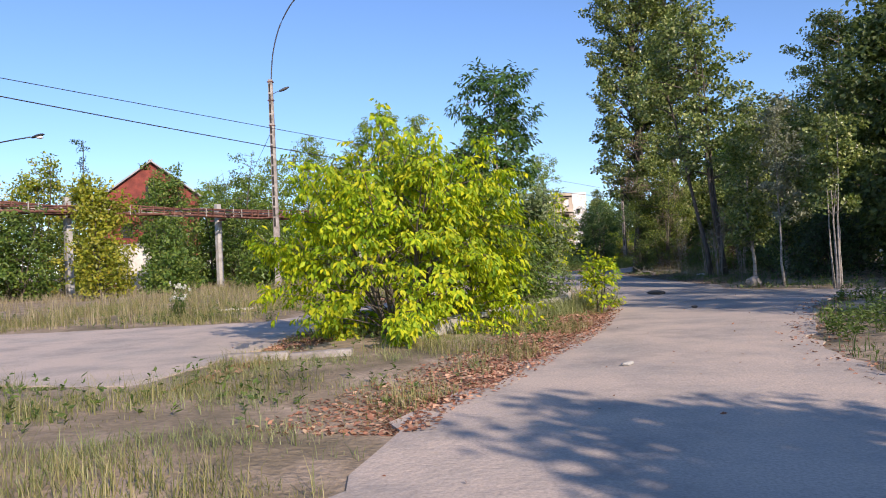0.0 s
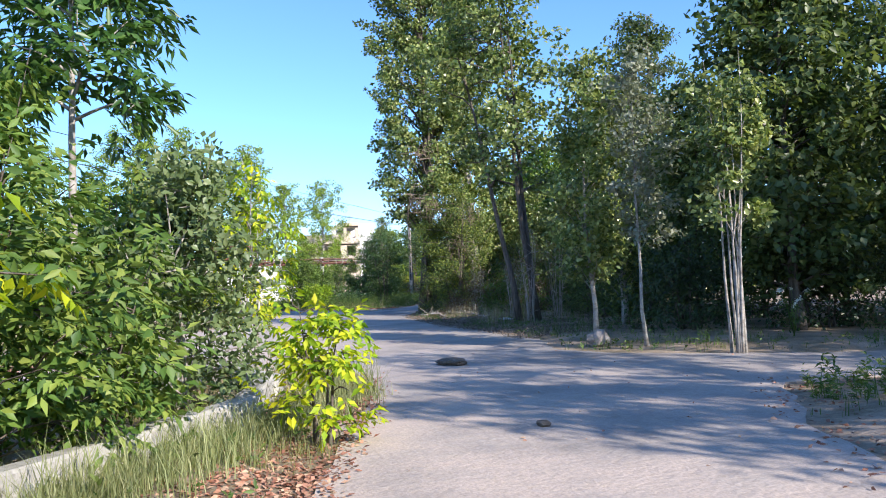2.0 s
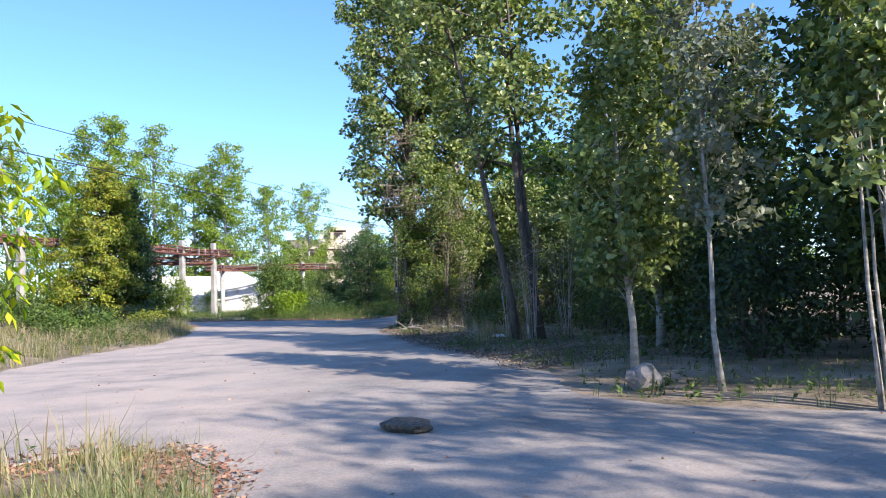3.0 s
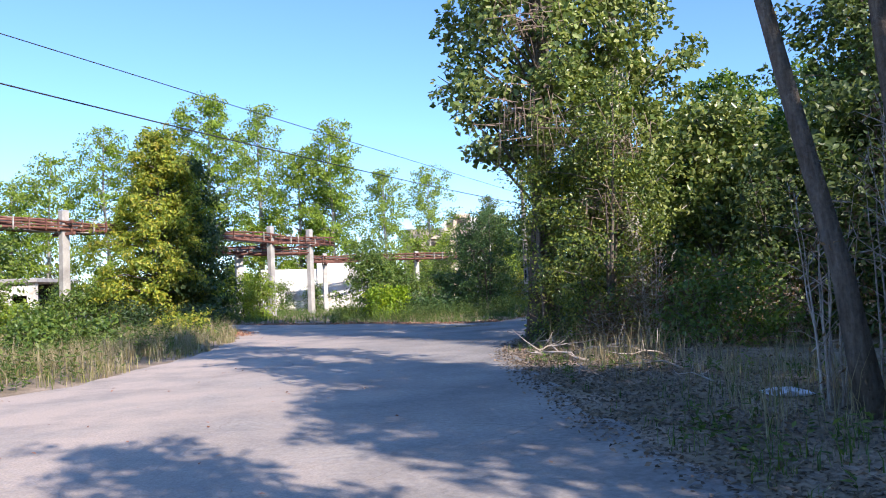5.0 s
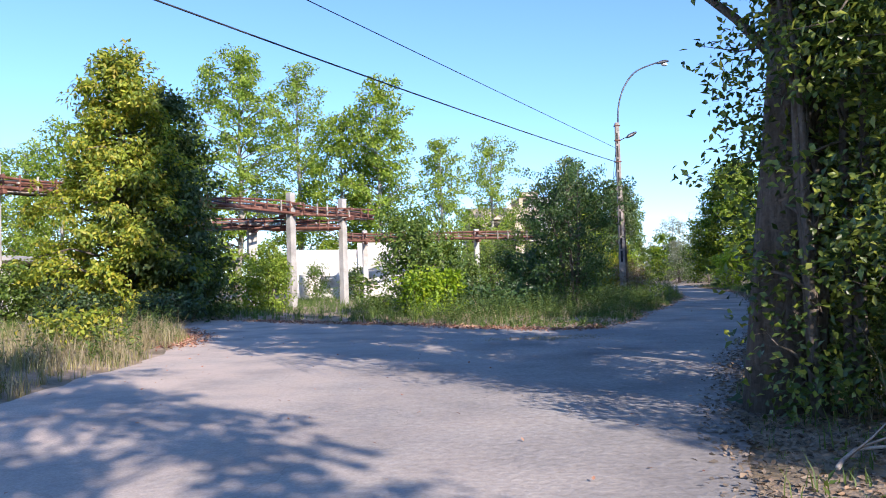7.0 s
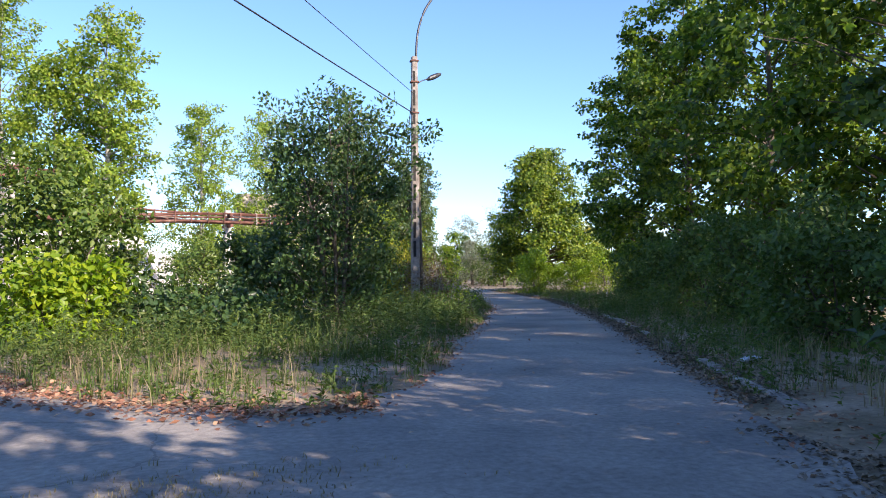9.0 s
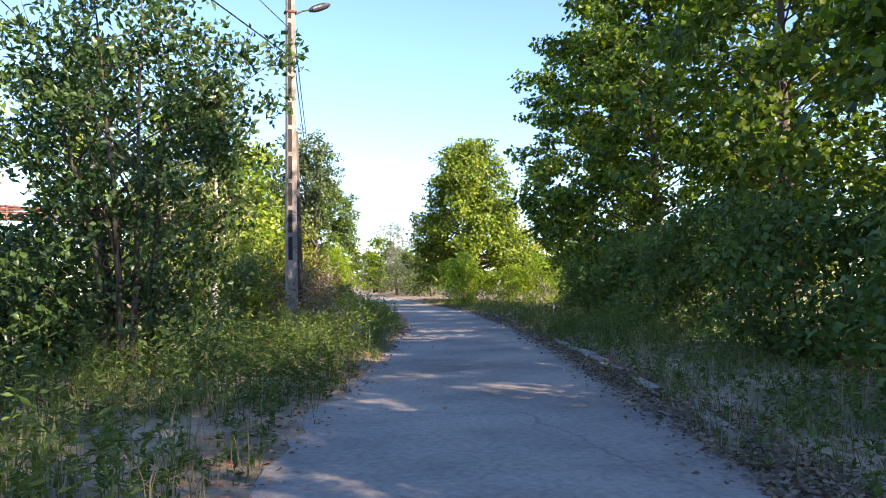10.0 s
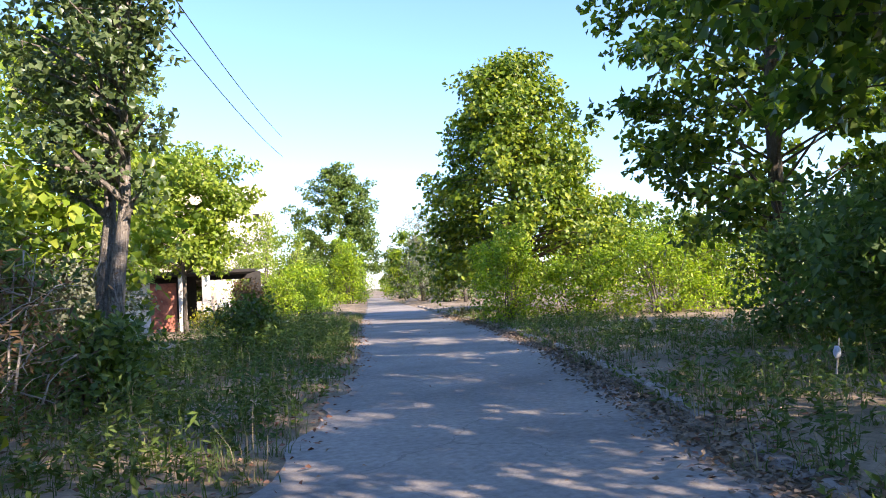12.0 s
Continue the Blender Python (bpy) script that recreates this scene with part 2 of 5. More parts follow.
L_PALE = leaf_material("pale grey-green leaf", [(0.11, 0.155, 0.06), (0.17, 0.23, 0.09), (0.26, 0.31, 0.14)], 0.38, 0.4)
L_UNDER = leaf_material("undergrowth leaf", [(0.06, 0.12, 0.03), (0.10, 0.18, 0.045), (0.17, 0.25, 0.065)], 0.45, 0.5)
L_DEAD = leaf_material("dry brown leaf", [(0.12, 0.07, 0.035), (0.20, 0.12, 0.06), (0.28, 0.18, 0.09)], 0.2, 0.8)
G_GRASS = leaf_material("verge grass", [(0.10, 0.13, 0.03), (0.19, 0.20, 0.055), (0.31, 0.28, 0.11), (0.42, 0.36, 0.18)], 0.3, 0.6)
G_GREEN = leaf_material("green weeds", [(0.06, 0.11, 0.02), (0.10, 0.16, 0.03), (0.17, 0.22, 0.05)], 0.35, 0.6)
G_DRY = leaf_material("dry stalks", [(0.20, 0.16, 0.09), (0.30, 0.25, 0.14), (0.38, 0.33, 0.21)], 0.2, 0.8)
G_FALLEN = leaf_material("fallen leaves", [(0.17, 0.075, 0.045), (0.31, 0.14, 0.085), (0.42, 0.22, 0.14), (0.48, 0.34, 0.22)], 0.05, 0.85)
G_LITTER = leaf_material("grey brown leaf litter", [(0.10, 0.08, 0.06), (0.17, 0.135, 0.10), (0.27, 0.215, 0.16), (0.33, 0.22, 0.14)], 0.05, 0.9)
G_PALE = leaf_material("pale long grass", [(0.17, 0.20, 0.07), (0.26, 0.29, 0.12), (0.38, 0.38, 0.19)], 0.35, 0.6)
G_FLOWER = leaf_material("white flower heads", [(0.65, 0.66, 0.58), (0.75, 0.75, 0.68)], 0.2, 0.7)

# ---- mesh helpers ----


def tri_object(name, v, f, mat, parent=None, label=""):
    """A mesh from arrays of corners and triangles."""
    me = bpy.data.meshes.new(name)
    me.vertices.add(len(v))
    me.vertices.foreach_set("co", np.asarray(v, np.float32).ravel())
    k = len(f)
    me.loops.add(3 * k)
    me.loops.foreach_set("vertex_index", np.asarray(f, np.int32).ravel())
    me.polygons.add(k)
    me.polygons.foreach_set("loop_start", np.arange(0, 3 * k, 3, dtype=np.int32))
    me.polygons.foreach_set("loop_total", np.full(k, 3, np.int32))
    me.update(calc_edges=True)
    me.materials.append(mat)
    ob = new(name, me)
    if parent is not None:
        ob.parent = parent
    return tagged(ob, label)


def part(name, bm, mat, parent, label=""):
    me = bpy.data.meshes.new(name)
    bm.to_mesh(me)
    bm.free()
    me.materials.append(mat)
    ob = new(name, me)
    ob.parent = parent
    return tagged(ob, label)


def empty(name, m, label, category, group="", kind=""):
    ob = new(name)
    ob.empty_display_size = 0.2
    ob.matrix_world = m
    return tagged(ob, label, category, group, kind)


def box_bm(size, at=(0, 0, 0), bevel=0.01, taper=1.0, turn=0.0):
    bm = bmesh.new()
    bmesh.ops.create_cube(bm, size=1)
    for v in bm.verts:
        k = taper if v.co.z > 0 else 1.0
        v.co = Vector((v.co.x * size[0] * k, v.co.y * size[1] * k, v.co.z * size[2]))
    if bevel:
        bmesh.ops.bevel(bm, geom=bm.edges[:], offset=bevel, segments=1, affect="EDGES")
    bmesh.ops.transform(bm, matrix=Matrix.Translation(at) @ Matrix.Rotation(turn, 4, "Z"), verts=bm.verts)
    return bm


def tube(points, radii, sides=6):
    """Corners and triangles of a tapered tube along points."""
    p = np.asarray(points, float)
    r = np.asarray(radii, float)
    d = np.gradient(p, axis=0)
    d /= np.linalg.norm(d, axis=1)[:, None] + 1e-9
    ref = np.where(np.abs(d[:, 2:3]) > 0.9, np.array([[1.0, 0, 0]]), np.array([[0, 0, 1.0]]))
    u = np.cross(d, ref)
    u /= np.linalg.norm(u, axis=1)[:, None] + 1e-9
    w = np.cross(d, u)
    a = np.linspace(0, 2 * np.pi, sides, endpoint=False)
    v = p[:, None, :] + r[:, None, None] * (np.cos(a)[None, :, None] * u[:, None, :] + np.sin(a)[None, :, None] * w[:, None, :])
    n = len(p)
    f = []
    for i in range(n - 1):
        for k in range(sides):
            a0, a1 = i * sides + k, i * sides + (k + 1) % sides
            b0, b1 = a0 + sides, a1 + sides
            f += [(a0, a1, b1), (a0, b1, b0)]
    f += [(0, k + 1, k) for k in range(1, sides - 1)]
    f += [((n - 1) * sides, (n - 1) * sides + k, (n - 1) * sides + k + 1) for k in range(1, sides - 1)]
    return v.reshape(-1, 3), np.array(f, int)


class Pile:
    """Gathers tubes and leaves into one mesh."""

    def __init__(self):
        self.v, self.f, self.n = [], [], 0

    def add(self, v, f):
        self.v.append(np.asarray(v))
        self.f.append(np.asarray(f) + self.n)
        self.n += len(v)

    def put(self, name, mat, parent=None, label=""):
        return tri_object(name, np.concatenate(self.v), np.concatenate(self.f), mat, parent, label)


def unit(a):
    return a / (np.linalg.norm(a, axis=-1, keepdims=True) + 1e-9)


def leaves(rng, at, way, length, width, fold=0.25, facing=None):
    """Folded leaf blades at the points, along the ways: four corners and two triangles each."""
    n = len(at)
    way = unit(way)
    face = np.array([[0, 0, 1.0]]) if facing is None else facing
    side = unit(np.cross(way, rng.normal(size=(n, 3)) * 0.5 + face))
    up = np.cross(side, way)
    ln = (length * rng.uniform(0.7, 1.3, n))[:, None]
    wd = (width * rng.uniform(0.75, 1.25, n))[:, None]
    mid = at + way * ln * 0.42 + up * wd * fold
    v = np.stack([at, mid + side * wd * 0.5, at + way * ln, mid - side * wd * 0.5], 1).reshape(-1, 3)
    k = np.arange(n)[:, None] * 4
    f = np.concatenate([k + np.array([[0, 1, 2]]), k + np.array([[0, 2, 3]])])
    return v, f


def ball(rng, n, r, flat):
    """Points that fill a flattened ball, denser towards its skin."""
    d = unit(rng.normal(size=(n, 3)))
    return d * (r * rng.uniform(0.1, 1, n) ** 0.45)[:, None] * np.array([1, 1, flat])


PROFILES = {
    "column": lambda u: min(1.0, 0.55 + 1.6 * u) * min(1.0, 2.6 * (1 - u)) ** 0.6,
    "poplar": lambda u: max(1.0, 1.14 - 1.4 * u) * min(1.0, 2.6 * (1 - u)) ** 0.6,
    "round": lambda u: max(0.05, 1 - (1.9 * u - 0.85) ** 2) ** 0.5,
    "cone": lambda u: min(1.0, 0.7 + 2 * u) * (1 - u) ** 0.62 + 0.05,
    "shrub": lambda u: max(0.05, 1 - (1.25 * u - 0.25) ** 2) ** 0.5,
    "vase": lambda u: (0.45 + 0.75 * u) * min(1.0, 3.2 * (1 - u)) ** 0.6,
}


def plant(name, label, category, at, height, radius, clear, profile, leaf, bark, count, size, slim=0.5, droop=0.3, stems=1,
          limbs=26, clump=0.35, trunk=0.0, lean=(0.0, 0.0), seed=1, compound=False, group="", flat=0.7, gaps=0.25, inner=0.35, shoots=0, thin=1.0):
    """A tree or shrub: tapered stems, limbs that reach an uneven outline, and leaves in clumps along the limbs."""
    rng = np.random.default_rng(seed)
    thing = empty(name, pose(at[0], at[1], at[2] if len(at) > 2 else 0.0), label, category, group)
    woods, crown = [Pile() for _ in range(stems)], Pile()
    spots, ways, owners, anchors = [], [], [], []
    tr = trunk or max(0.03, height * 0.014)
    tops = []
    for s in range(stems):
        a = rng.uniform(0, 2 * np.pi)
        spread = 0.0 if stems == 1 else radius * rng.uniform(0.25, 0.75)
        foot = np.array([math.cos(a), math.sin(a), 0]) * (0.0 if stems == 1 else min(0.35, 0.2 * radius))
        u = np.linspace(0, 1, 9)
        top = height * (0.96 if s == 0 else rng.uniform(0.65, 0.95))
        line = np.stack([foot[0] + math.cos(a) * spread * u ** 1.4 + lean[0] * u, foot[1] + math.sin(a) * spread * u ** 1.4 + lean[1] * u, top * u], 1)
        line[1:, :2] += np.cumsum(rng.normal(0, 0.012 * height / math.sqrt(8), (8, 2)), 0)
        line[0, 2] = -0.12
        r = tr * (1 - 0.93 * u) * (1.0 if stems == 1 else 0.75)
        r[0] *= 1.35
        woods[s].add(*tube(line, r, 7 if stems == 1 else 5))
        tops.append((line, r, top))
    bias = rng.uniform(0, 2 * np.pi, 3)
    for i in range(limbs):
        line, r, top = tops[i % stems]
        u = (i + rng.uniform(0.1, 0.9)) / limbs
        h = clear + (height - clear) * u
        if h > top * 0.99:
            h = top * rng.uniform(0.6, 0.97)
        k = min(h / top, 0.985) * 8
        j = int(k)
        base = line[j] + (line[min(j + 1, 8)] - line[j]) * (k - j)
        az = i * 2.399 + rng.uniform(-0.5, 0.5)
        wob = 1 + 0.16 * math.sin(az * 2 + bias[0] + 3 * u) + 0.14 * math.sin(az * 3 + bias[1] + 9 * u)
        reach = radius * PROFILES[profile](u) * wob * rng.uniform(0.72, 1.08)
        axis = np.array([lean[0] * h / height, lean[1] * h / height])
        goal = np.array([axis[0] + math.cos(az) * reach, axis[1] + math.sin(az) * reach, h])
        rise = {"column": 1.3, "poplar": 1.2, "vase": 0.8, "round": 0.35, "cone": 0.05, "shrub": 0.4}[profile] * reach
        b0 = base.copy()
        b0[2] = max(clear * 0.6, h - rise * 0.9)
        kk = min(b0[2] / top, 0.98) * 8
        j = int(kk)
        b0 = line[j] + (line[min(j + 1, 8)] - line[j]) * (kk - j)
        u2 = np.linspace(0, 1, 5)[:, None]
        path = b0 + (goal - b0) * u2 + np.array([0, 0, 1.0]) * (0.12 * reach * np.sin(np.pi * u2)) + rng.normal(0, 0.03 * reach, (5, 3)) * u2
        rr = max(0.008, tr * thin * (0.22 if profile in ("column", "poplar") else 0.38) * (1 - 0.6 * u)) * (1 - 0.85 * u2[:, 0])
        woods[i % stems].add(*(tube(path, rr, 3) if size < 0.2 else tube(path[::2], rr[::2], 3)))
        out = unit(path[-1] - path[0])
        nc = max(3, int(2.5 + 1.15 * reach / max(clump, 0.05)))
        for c in range(nc):
            if rng.random() < gaps * 0.5:
                continue
            q = inner + (1 - inner) * math.sqrt(rng.random())
            jj = min(int(q * 4), 3)
            p = path[jj] + (path[jj + 1] - path[jj]) * (q * 4 - jj)
            spots.append(p + rng.normal(0, 0.5 * clump, 3) * np.array([1, 1, flat]) * (0.4 + q))
            ways.append(out + rng.normal(0, 0.3, 3))
            owners.append(i % stems)
            anchors.append(p)
    for k in range(shoots):
        line = tops[k % stems][0]
        az, far = k * 2.399 + rng.uniform(-0.4, 0.4), radius * rng.uniform(0.15, 0.8)
        b0 = line[5]
        goal = np.array([math.cos(az) * far, math.sin(az) * far, height * rng.uniform(0.98, 1.22) - 0.35 * far])
        u2 = np.linspace(0, 1, 6)[:, None]
        path = b0 + (goal - b0) * np.hstack([u2 ** 0.6, u2 ** 0.6, u2]) + rng.normal(0, 0.03, (6, 3)) * u2
        woods[k % stems].add(*tube(path, 0.014 * (1 - 0.8 * u2[:, 0]), 3))
        for q in rng.uniform(0.35, 1, 9):
            jj = min(int(q * 5), 4)
            p = path[jj] + (path[jj + 1] - path[jj]) * (q * 5 - jj)
            spots.append(p + rng.normal(0, 0.05, 3))
            ways.append(rng.normal(0, 0.6, 3))
            owners.append(k % stems)
            anchors.append(p)
    for s, (line, r, top) in enumerate(tops):
        for c in range(5 if stems > 1 else 3):
            k = rng.uniform(0.8, 1.0) * 8
            j = min(int(k), 7)
            p = line[j] + (line[j + 1] - line[j]) * (k - j)
            spots.append(p + rng.normal(0, 0.3 * clump, 3))
            ways.append(np.array([0, 0, 0.7]) + rng.normal(0, 0.5, 3))
            owners.append(s)
            anchors.append(p)
    spots, ways = np.array(spots), np.array(ways)
    low = spots[:, 2] < 0.1
    spots[low, 2] = rng.uniform(0.1, 0.4, low.sum())
    for i in range(0, len(spots), 5 if size < 0.2 else 9):
        q = spots[i]
        twig = np.stack([anchors[i], q * 0.7 + anchors[i] * 0.3, q + unit(ways[i]) * clump * 0.6])
        woods[owners[i]].add(*tube(twig, [0.012, 0.008, 0.003], 3))
    if compound:
        per = 7
        m = count // per
        w = rng.integers(0, len(spots), m)
        c = spots[w] + ball(rng, m, clump * 0.85, flat)
        d = unit(ways[w] * 0.8 + rng.normal(0, 0.55, (m, 3)) + np.array([0, 0, 0.15 - droop]))
        s = unit(np.cross(d, np.array([0, 0, 1.0]) + rng.normal(0, 0.25, (m, 3))))
        pts, dirs = [], []
        for k in range(per):
            f = 1.0 if k == per - 1 else 0.28 + 0.3 * (k // 2)
            sg = 0.0 if k == per - 1 else (1 if k % 2 else -1)
            pts.append(c + d * size * 2.0 * f + s * sg * 0.02)
            dirs.append(d * (1.0 if sg == 0 else 0.45) + s * sg * 0.9 + np.array([0, 0, -droop]) + rng.normal(0, 0.18, (m, 3)))
        pts, dirs = np.concatenate(pts), np.concatenate(dirs)
    else:
        w = rng.integers(0, len(spots), count)
        pts = spots[w] + ball(rng, count, clump, flat)
        dirs = ways[w] * 0.5 + rng.normal(0, 0.75, (count, 3)) + np.array([0, 0, -droop])
    keep = pts[:, 2] > 0.03
    pts, dirs = pts[keep], dirs[keep]
    face = np.column_stack([pts[:, :2] - np.array(lean) * (pts[:, 2:] / height), np.zeros(len(pts))])
    face = unit(face) * 0.75 + np.array([0, 0, 0.85])
    crown.add(*leaves(rng, pts, dirs, size, size * slim, 0.25, face))
    for w in woods:
        w.put("trunk" if stems == 1 else "stem", bark, thing)
    crown.put("crown", leaf, thing)
    return thing


def twig_tangle(parent, at, radius, count, seed):
    """A hanging tangle of bare twigs caught in a tree."""
    rng = np.random.default_rng(seed)
    pile = Pile()
    for k in range(count):
        a = np.array(at) + rng.normal(0, 0.4, 3) * radius * np.array([1, 1, 0.85])
        out = np.append(rng.normal(0, 1, 2), 0)
        b = a + out * radius * 0.55 + np.array([0, 0, -rng.uniform(0.3, 1.0) * radius])
        m = a + out * radius * 0.38 + np.array([0, 0, rng.uniform(-0.1, 0.2) * radius])
        pile.add(*tube(np.stack([a, m, b]), [0.013, 0.01, 0.004], 3))
    return pile.put("twig_tangle", M_TWIG, parent, "tangle of bare dead twigs")

# ---- ground and road ----
ROAD_OUTLINE = [(-2.4, -25), (-1.4, 0), (-0.7, 4.5), (-0.3, 6.8), (0.3, 8.0), (1.1, 9.9), (2.3, 12.9), (3.4, 16.5), (4.3, 20), (4.6, 21.8), (4.3, 23.2), (3.3, 23.6),
                (2.2, 22.8), (0.1, 20.2), (-2.6, 15.2), (-3.3, 11.6), (-3.7, 9.0), (-7.0, 10.2), (-18, 12), (-30, 13),
                (-30, 20), (-18, 19.4), (-9.7, 18.6), (-4.4, 19.0), (-1.8, 26), (0.0, 34), (1.2, 39.2), (2.5, 42), (3.2, 48), (3.3, 54), (2.4, 60), (-0.2, 66), (-5, 70), (-14, 75),
                (-12, 79), (-4, 75), (0.6, 70.5), (5.0, 65.6), (8.4, 62.7), (10.0, 60.3), (11.9, 58.8), (13.0, 58.9), (14.7, 62), (16.2, 65.7), (17.9, 69.4), (19.3, 72.7),
                (22.2, 79.8), (24.3, 86.7), (25.9, 93.6), (28.2, 103.4), (32.4, 121), (37.8, 144), (46.5, 182), (60, 236), (62.5, 235), (49, 182), (40.3, 144.5), (35.2, 120.5), (31.6, 103.4),
                (29.9, 95), (27.9, 87.2), (26.3, 82), (24.4, 76.8), (21.8, 70), (19.5, 64.4), (18.0, 61.2), (15.8, 56), (13.4, 51.5), (11.5, 47.2), (10.5, 44), (10.1, 40), (9.8, 35),
                (10.0, 31), (9.7, 27.5), (9.0, 24.6), (10.0, 22.8), (12.6, 21.0), (19, 20.0), (30, 17), (30, 14.5), (18, 17), (12.5, 18.3), (9.4, 18.6), (8, 16.6), (6.6, 13.8), (5.2, 11.1), (4.5, 8.6), (4.1, 5), (3.6, 0), (2.6, -25)]


def ragged(points, step, amount, seed):
    """The outline in short steps, broken up."""
    rng = np.random.default_rng(seed)
    out = []
    for (x0, y0), (x1, y1) in zip(points, points[1:] + points[:1]):
        n = max(1, int(math.hypot(x1 - x0, y1 - y0) / step))
        for i in range(n):
            k = i / n
            x, y = x0 + (x1 - x0) * k, y0 + (y1 - y0) * k
            w = noise.noise(Vector((x * 0.9, y * 0.9, 3.0))) * amount + rng.normal(0, amount * 0.18)
            v = noise.noise(Vector((x * 0.9, y * 0.9, 9.0))) * amount + rng.normal(0, amount * 0.18)
            out.append((x + w, y + v))
    return out


ROAD = ragged(ROAD_OUTLINE, 0.35, 0.22, 4)
RP = np.array(ROAD_OUTLINE, float)


def on_road(p, poly=RP):
    x, y = p[:, 0], p[:, 1]
    inside = np.zeros(len(p), bool)
    q = np.roll(poly, -1, 0)
    for (x0, y0), (x1, y1) in zip(poly, q):
        c = ((y0 > y) != (y1 > y)) & (x < (x1 - x0) * (y - y0) / (y1 - y0 + 1e-12) + x0)
        inside ^= c
    return inside


def road_distance(p, poly=RP):
    q = np.roll(poly, -1, 0)
    best = np.full(len(p), 1e9)
    for a, b in zip(poly, q):
        d = b - a
        t = np.clip(((p - a) @ d) / (d @ d + 1e-12), 0, 1)
        best = np.minimum(best, np.linalg.norm(p - (a + t[:, None] * d), axis=1))
    return best


def height_at(p):
    """The ground's height beside the road: a low uneven verge."""
    d = np.where(on_road(p), 0.0, road_distance(p))
    lump = np.sin(p[:, 0] * 1.1 + np.sin(p[:, 1] * 0.7) * 1.3) * 0.5 + np.sin(p[:, 1] * 1.7 + p[:, 0] * 0.6) * 0.5
    k = np.clip(d / 1.2, 0, 1)
    return -0.03 + k * (0.10 + 0.05 * lump)


def spread(lo, hi, step, far):
    near = np.arange(lo, hi + 0.01, step)
    tail = np.array([8, 20, 45, 90, 170, 320, far], float)
    return np.concatenate([lo - tail[::-1], near, hi + tail])


gx, gy = spread(-40, 62, 0.9, 1500), spread(-20, 150, 0.9, 1500)
GX, GY = np.meshgrid(gx, gy)
gp = np.stack([GX.ravel(), GY.ravel()], 1)
gz = height_at(gp)
nx, ny = len(gx), len(gy)
gi = (np.arange(ny - 1)[:, None] * nx + np.arange(nx - 1)[None, :]).ravel()
gf = np.concatenate([np.stack([gi, gi + 1, gi + nx + 1], 1), np.stack([gi, gi + nx + 1, gi + nx], 1)])
ground = tri_object("ground", np.column_stack([gp, gz]), gf, M_GROUND)
tagged(ground, "dry trampled soil and thin turf beside the road", "ground", kind="structure")

bm = bmesh.new()
vs = [bm.verts.new((x, y, 0.0)) for x, y in ROAD]
face = bm.faces.new(vs)
bmesh.ops.triangulate(bm, faces=[face])
edge_loop = [bm.verts.new((x, y, -0.14)) for x, y in ROAD]
for i in range(len(vs)):
    j = (i + 1) % len(vs)
    bm.faces.new((vs[i], edge_loop[i], edge_loop[j], vs[j]))
bmesh.ops.recalc_face_normals(bm, faces=bm.faces[:])
me = bpy.data.meshes.new("road")
bm.to_mesh(me)
bm.free()
me.materials.append(M_ROAD)
road = tagged(new("road", me), "pale dusty worn asphalt road with a wide junction", "road", kind="structure")

# ---- kerbs ----


def kerb_run(thing, points, size, seed, sink=0.02, skip=0.0, mat=M_CONCRETE):
    """Kerb stones laid end to end along points, a little out of line."""
    rng = random.Random(seed)
    bm = box_bm((size[0] - 0.015, size[1], size[2]), bevel=0.025)
    shape = bpy.data.meshes.new("kerb_stone")
    bm.to_mesh(shape)
    bm.free()
    shape.materials.append(mat)
    left = 0.0
    for (x0, y0), (x1, y1) in zip(points, points[1:]):
        run = math.hypot(x1 - x0, y1 - y0)
        d = left
        while d < run:
            k = d / run
            if rng.random() >= skip:
                ob = new("kerb_stone", shape)
                ob.parent = thing
                ob.matrix_local = pose(x0 + (x1 - x0) * k + rng.gauss(0, 0.015), y0 + (y1 - y0) * k + rng.gauss(0, 0.015), size[2] / 2 - sink + rng.gauss(0, 0.012),
                                       rng.gauss(0, 1.5), rng.gauss(0, 1.2), math.degrees(math.atan2(y1 - y0, x1 - x0)) + rng.gauss(0, 1.5))
            d += size[0]
        left = d - run


bed_kerb = empty("kerb_1", pose(0, 0, 0), "broken whitewashed concrete kerb round the overgrown bed", "kerb", kind="structure")
kerb_run(bed_kerb, [(-2.7, 10.9), (-1.5, 10.9), (-0.3, 12.6)], (0.9, 0.22, 0.42), 7, 0.30, 0.3, M_POLE)
kerb_run(bed_kerb, [(-0.3, 12.7), (0.75, 14.8), (1.6, 16.4), (2.75, 18.3), (3.2, 20.6), (2.6, 22.2), (1.4, 21.6), (0.0, 19.2), (-2.4, 15.2)], (0.9, 0.22, 0.42), 5, 0.1, 0.06)
road_kerb = empty("kerb_2", pose(0, 0, 0), "worn concrete kerb half buried in leaf litter", "kerb", kind="structure")
kerb_run(road_kerb, [(17.0, 57.8), (18.3, 61.0), (19.8, 64.3), (22.1, 69.9), (24.7, 76.7), (26.6, 81.9), (28.2, 87.1), (30.2, 94.9), (31.9, 103.2), (35.5, 120.3)], (1.0, 0.16, 0.24), 6, 0.18, 0.25, M_POLE)

# ---- street lamps ----


